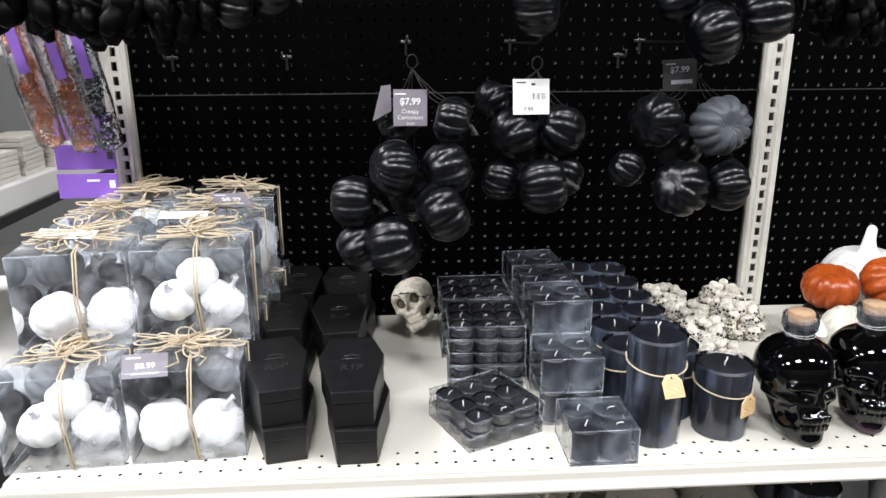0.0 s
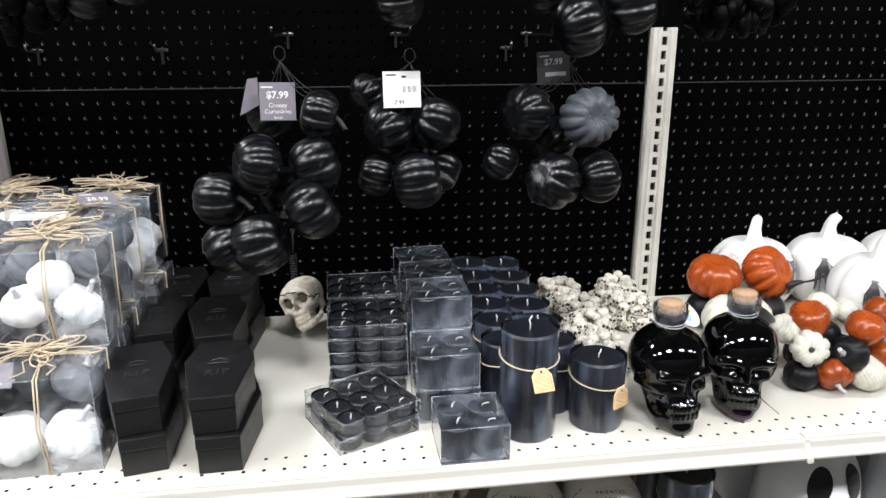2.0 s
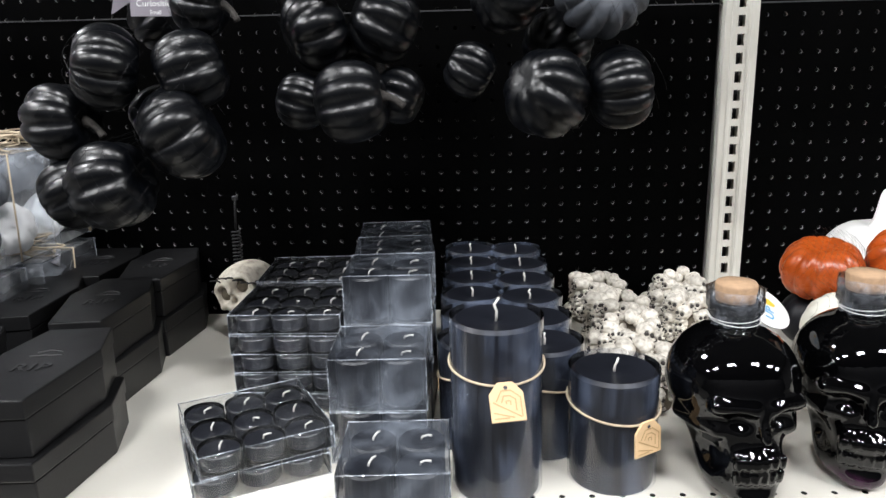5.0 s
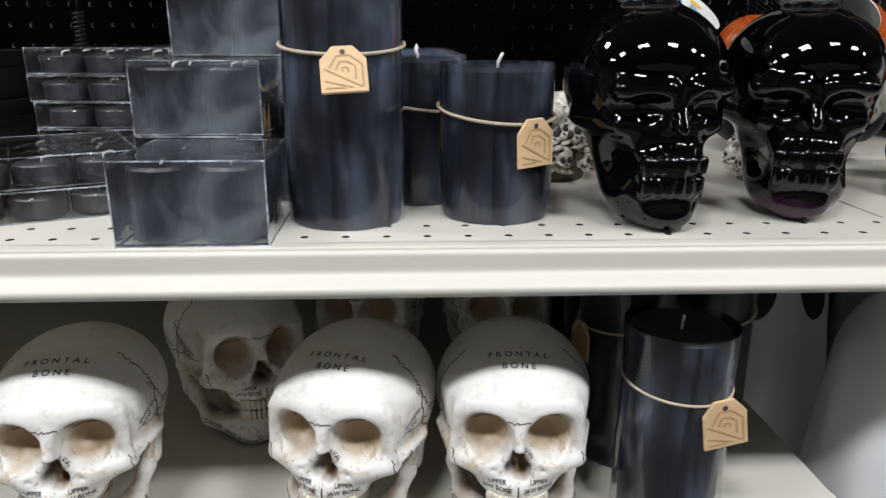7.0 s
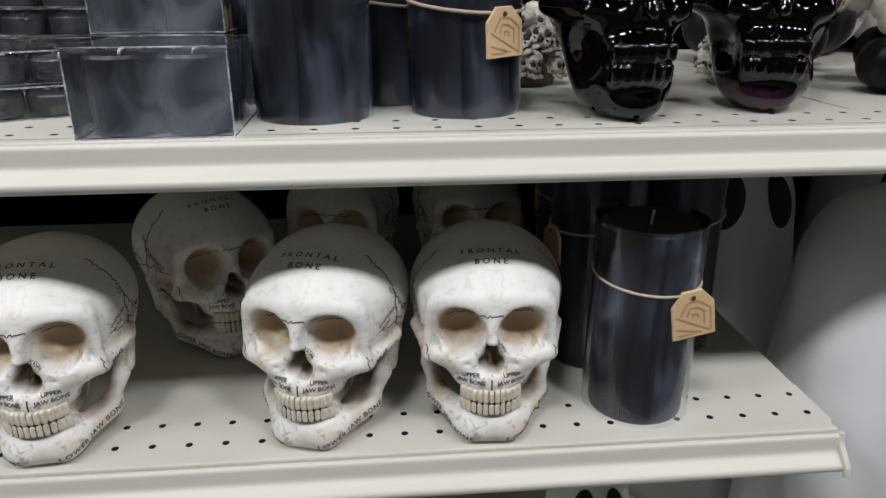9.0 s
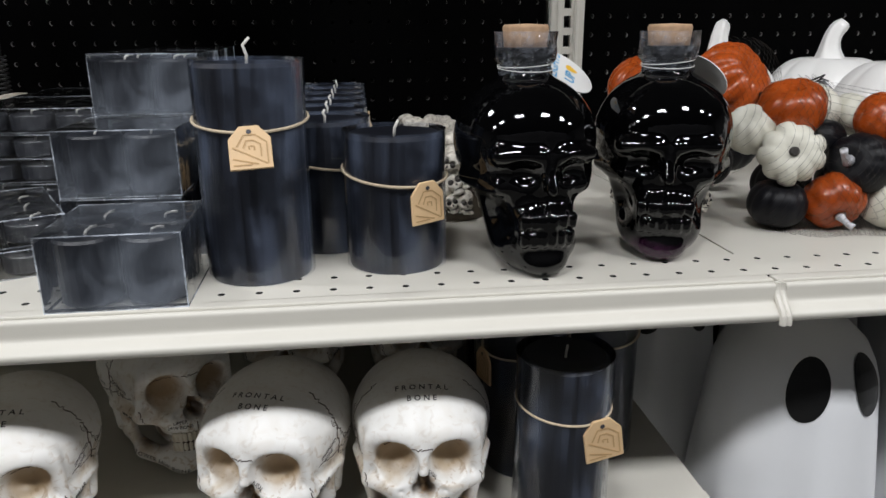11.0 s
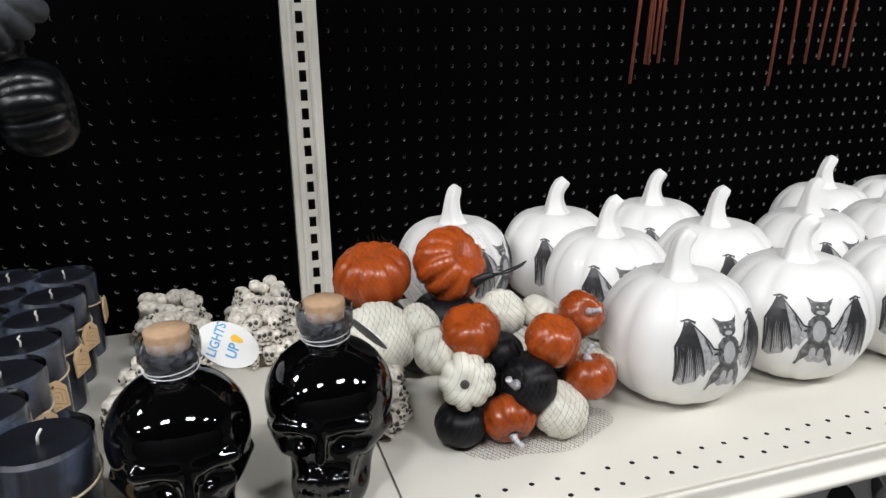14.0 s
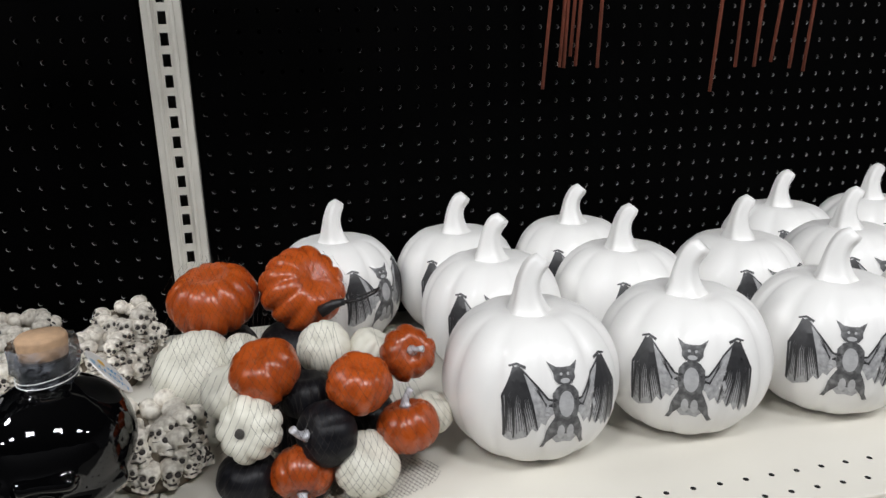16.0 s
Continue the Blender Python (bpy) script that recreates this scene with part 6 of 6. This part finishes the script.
def hanging_skull():
    root = thing("hanging_skull", pose(-0.700, -0.115, Z_TOP + 0.002, 0, 0, 0), "aged bone skull ornament standing by the panel, with black cord", "skull ornament")
    P, F = surface_net(skull_field, (-0.064, -0.070, -0.003), (0.064, 0.092, 0.145), 0.0034)
    me = net_mesh("bone", P, F, M_BONEC)
    tip = pose(0.026, 0, 0.018, -6, -28, -14)
    part("bone", me, None, root, at=tip @ Matrix.Scale(0.66, 4))
    tooth = mesh_of(box_bm(-0.0017, 0.0017, -0.0018, 0.0018, -0.0032, 0.0032, 0.0008), "tooth", M_TOOTH, True)
    for k in range(-4, 5):
        for z in (0.0195, 0.0262):
            part("tooth", tooth, None, root, at=tip @ Matrix.Translation((0.0155 * math.sin(k * 0.24), -0.0235 - 0.0145 * math.cos(k * 0.24), z)) @ Matrix.Rotation(-k * 0.24, 4, "Z"))
    part("face_hollow", SOCKETS, None, root, "dark fills for the shade in the eye sockets", at=tip @ Matrix.Scale(0.66, 4))
    bm = bmesh.new()
    for k in range(7):
        add_tube(bm, arc(lambda q: (-0.030 + 0.010 * k + 0.008 * math.sin(q * 3), -0.030 + 0.03 * q, 0.088 - 0.022 * q * q + 0.004 * math.sin(k)), 8), 0.0012, 5)
    part("black_stitches", bm, M_NET, root, "black stitched cord", smooth=True)
    bm = bmesh.new()
    add_tube(bm, arc(lambda q: (-0.008 + 0.006 * math.cos(q * 70), 0.03 + 0.006 * math.sin(q * 70), 0.09 + 0.055 * q), 80), 0.0011, 5)
    add_tube(bm, [(-0.008, 0.03, 0.145), (-0.006, 0.03, 0.18), (-0.006, 0.035, 0.19)], 0.0016, 6)
    part("coiled_cord", bm, M_NET, root, "coiled black hanging cord", smooth=True)
    part("cord_end", box_bm(-0.010, -0.002, 0.03, 0.034, 0.186, 0.192, 0.001), M_STEEL, root)
    return root


hanging_skull()


# ---- white ghosts ----
def ghost():
    root = thing("ghost_figure", pose(0, 0, 0), "smooth white draped ghost decoration with black oval eyes", "ghost decoration", "white ghosts")
    H = 0.430
    prof = []
    for i in range(30):
        q = i / 29
        z = H * q
        r = 0.098 * (1 - 0.20 * q - 0.16 * q ** 3) if q < 0.8 else 0.098 * (1 - 0.16 - 0.082) * math.sqrt(max(0.0004, 1 - ((q - 0.8) / 0.2) ** 2.2))
        prof.append((r, z))

    def folds(a, r, z):
        q = 1 - z / H
        w = 0.05 * q ** 0.7 * math.sin(7 * a + 1.0) + 0.025 * q * math.sin(13 * a)
        brow = 0.03 * math.exp(-((z - H * 0.925) / 0.012) ** 2)
        return r * (1 + w + brow * (1 if math.sin(a) < 0 else 0)), z
    body = mesh_of(lathe_bm(prof, 84, folds), "draped_body", M_GHOST, True)
    bvh = bvh_of(body)
    part("draped_body", body, None, root)
    for sx in (-1, 1):
        bm = bmesh.new()
        p, f = fine_polygon([(0.0210 * math.cos(6.2832 * k / 28) * 0.80, 0.0210 * 1.40 * math.sin(6.2832 * k / 28)) for k in range(28)], 0.008)
        add_wrapped(bm, p, f, bvh, (sx * 0.0300, -0.07, H * 0.870), (sx * 0.25, -1, 0.1), (0, 0, 1), 0.0010, turn=sx * 0.18)
        bmesh.ops.recalc_face_normals(bm, faces=bm.faces)
        part("eye", bm, M_EYE, root, "black oval eye")
    return root


gh = ghost()
gh.matrix_basis = pose(0.108, -0.438, Z_BOT, 0, 0, 2)
for x, y, rz in ((0.316, -0.438, -4), (0.521, -0.438, 0), (0.726, -0.438, 5), (0.050, -0.240, 0), (0.255, -0.21, 0), (0.460, -0.21, -8), (0.665, -0.21, 0)):
    copy_thing(gh, pose(x, y, Z_BOT, 0, 0, rz))
gs = copy_thing(gh, pose(-0.155, -0.47, Z_BOT, 0, 0, 0))
gs.scale = (0.48, 0.48, 0.46)


# ---- hanging bundles of rust sticks ----
def stick_bundle(m, sticks, label):
    root = thing("stick_garland", m, label, "stick bundle", "hanging stick bundles")
    for k, (xa, xb, zb) in enumerate(sticks):
        pts = [(xa, 0, 0.45), ((xa * 0.6 + xb * 0.4), 0.002 * math.sin(k), 0.45 + (zb - 0.45) * 0.4), (xb, 0.0, zb)]
        part("stick", tube_bm(pts, 0.0026, 8, [1, 1.05, 0.9]), M_STICK, root, smooth=True)
    part("cord", tube_bm([(sticks[0][0], 0, 0.42), (sticks[-1][0], 0, 0.42)], 0.001, 5), M_NET, root)
    return root


stick_bundle(pose(0, -0.05, 1.15), [(0.512, 0.481, 0.112), (0.528, 0.505, 0.140), (0.530, 0.511, 0.139), (0.542, 0.520, 0.154), (0.548, 0.528, 0.141), (0.574, 0.560, 0.138)], "bundle of thin rust-brown sticks hanging on the panel")
stick_bundle(pose(0, -0.05, 1.15), [(0.764, 0.736, 0.100), (0.792, 0.774, 0.133), (0.828, 0.805, 0.133), (0.868, 0.832, 0.139), (0.890, 0.864, 0.129), (0.912, 0.888, 0.124)], "bundle of thin rust-brown sticks hanging on the panel")


# ---- black feather garlands near the top ----
def feather_garland(m, half, seed, label):
    root = thing("feather_garland", m, label, "garland", "feather garlands")
    rng = random.Random(seed)
    bm = bmesh.new()
    for k in range(150):
        a, b = rng.uniform(-half, half), rng.uniform(-0.028, 0.03)
        sag = -0.02 * math.cos(a / half * 1.5)
        p = Vector((a, b, sag + rng.uniform(-0.015, 0.03)))
        d = Vector((rng.uniform(-1, 1), rng.uniform(-1, 0.6), rng.uniform(-1, 0.5))).normalized()
        ln = rng.uniform(0.025, 0.045)
        add_tube(bm, [p, p + d * ln * 0.4, p + d * ln * 0.8 + Vector((0, 0, -0.006)), p + d * ln + Vector((0, 0, -0.014))], rng.uniform(0.013, 0.021), 9, [0.6, 1.0, 0.95, 0.45], 0.7)
    tagged(part("feather_fluff", bm, M_FEATHER, root, smooth=True), kind="stuff")
    part("core_cord", tube_bm(arc(lambda q: (-half + 2 * half * q, 0, -0.02 * math.cos((2 * q - 1) * 1.5)), 16), 0.004, 6), M_NET, root, smooth=True)
    return root


feather_garland(pose(-1.11, -0.26, 1.545), 0.16, 1, "fluffy black feather garland hung high on the panel")
gourd_bag([(-0.939, -0.27, 1.535, 0.036), (-0.999, -0.26, 1.540, 0.032), (-0.885, -0.26, 1.548, 0.032), (-0.94, -0.24, 1.60, 0.036)], (-0.94, -0.26, 1.70), "net bag of satin black gourds high on the panel")
peg_hook(-0.9398, 1.7302, 0.28)
feather_garland(pose(0.0, -0.24, 1.545), 0.06, 3, "black feather boa end hung high on the panel")
for gx in (-1.1938, -1.0160, 0.0381):
    peg_hook(gx, 1.5524, 0.27)

# ---- end of the bay: purple packs of tinsel ----
def tinsel_pack(m, copper, seed, label):
    root = thing("tinsel_pack", m, label, "tinsel pack", "tinsel packs")
    rng = random.Random(seed)
    part("header_card", box_bm(-0.03, 0.03, -0.001, 0.001, -0.02, 0.06), M_PURP, root, "purple header card")
    part("card_strip", box_bm(0.004, 0.020, -0.031, -0.0295, -0.12, 0.05), M_PURP, root, "purple strip of the card")
    bm = bmesh.new()
    for k in range(800):
        z = -rng.uniform(0.0, 0.235)
        a0 = rng.uniform(0, 6.28)
        lobe = 0.004 * math.sin(z * 90 + seed)
        p = Vector((lobe + 0.010 * math.cos(a0), 0.010 * math.sin(a0), z))
        d = Vector((rng.uniform(-1, 1), rng.uniform(-1, 1), rng.uniform(-0.6, 0.6))).normalized()
        add_tube(bm, [p, p + d * 0.004, p + d * 0.007 + Vector((0, 0, -0.003))], 0.0014, 4, [1, 0.8, 0.4], 0.3)
    part("tinsel", bm, copper, root, "crinkled metallic tinsel strands")
    bag = lathe_bm([(0.002, -0.245), (0.020, -0.235), (0.026, -0.16), (0.024, -0.06), (0.028, 0.0)], 20, lambda a, r, z: (r * (1 + 0.12 * math.sin(4 * a + 60 * z)), z), close=False)
    ob = part("film_sleeve", bag, M_TINPACK, root, "crinkled clear sleeve", smooth=True)
    ob.visible_shadow = False
    return root


for i, (x, y, z) in enumerate(((-1.335, -0.13, 1.55), (-1.288, -0.11, 1.54), (-1.250, -0.10, 1.54), (-1.370, -0.06, 1.57), (-1.312, -0.05, 1.53))):
    tinsel_pack(pose(x, y, z, 0, -11, 0), M_BLKTIN if i == 2 else M_COPPER, 30 + i, "black tinsel garland in clear sleeve with purple card" if i == 2 else "copper tinsel garland in clear sleeve with purple card")
for i, (x, y, z) in enumerate(((-1.270, -0.06, 1.285), (-1.268, -0.07, 1.235), (-1.272, -0.05, 1.335))):
    root = thing("purple_pack", pose(x, y, z), "purple cardboard hang pack at the end of the bay", "hang pack", "purple packs")
    part("card", box_bm(-0.052, 0.052, -0.0015, 0.0015, -0.022, 0.022, 0.0006), M_PURP, root)
    bm = bmesh.new()
    for x0, x1, z0, z1 in ((0.0, 0.022, 0.008, 0.012), (0.038, 0.048, -0.004, 0.010)):
        bm.faces.new([bm.verts.new(p) for p in ((x0, -0.0022, z0), (x1, -0.0022, z0), (x1, -0.0022, z1), (x0, -0.0022, z1))])
    part("print_block", bm, M_TAGW if i else M_PRINTK, root)

# ---- white side unit beyond the end of the bay ----
unit = thing("side_shelf_unit", pose(-1.62, 0.0, 0), "white laminate shelf unit standing beyond the bay", "shelf unit")
part("shelf_board", box_bm(-0.6, 0.0, 0.10, 1.2, 1.10, 1.16, 0.004), M_WHITEM, unit)
part("shelf_board", box_bm(-0.6, 0.0, 0.10, 1.2, 1.45, 1.50, 0.004), M_WHITEM, unit)
part("shelf_board", box_bm(-0.6, 0.0, 0.10, 1.2, 0.60, 0.66, 0.004), M_WHITEM, unit)
part("back_board", box_bm(-0.64, -0.60, 0.10, 1.2, 0.0, 2.0, 0.003), M_WHITEM, unit)
part("dark_edge", box_bm(-0.002, 0.004, 0.10, 1.2, 1.075, 1.098), M_DARK, unit, "black edge strip under the board")
for k, (y, w, h) in enumerate(((0.25, 0.10, 0.05), (0.37, 0.11, 0.075), (0.50, 0.11, 0.10), (0.64, 0.12, 0.085))):
    st = thing("paper_stack", pose(-1.70, y, 1.16, 0, 0, 4 * k - 6), "loose stack of kraft and white paper packs", "paper stack", "paper stacks")
    for j in range(int(h / 0.012)):
        part("pack", box_bm(-0.09, 0.06, -w / 2 + 0.004 * ((j * 7) % 3), w / 2, 0.012 * j, 0.012 * j + 0.0115, 0.002), M_PAPER, st)
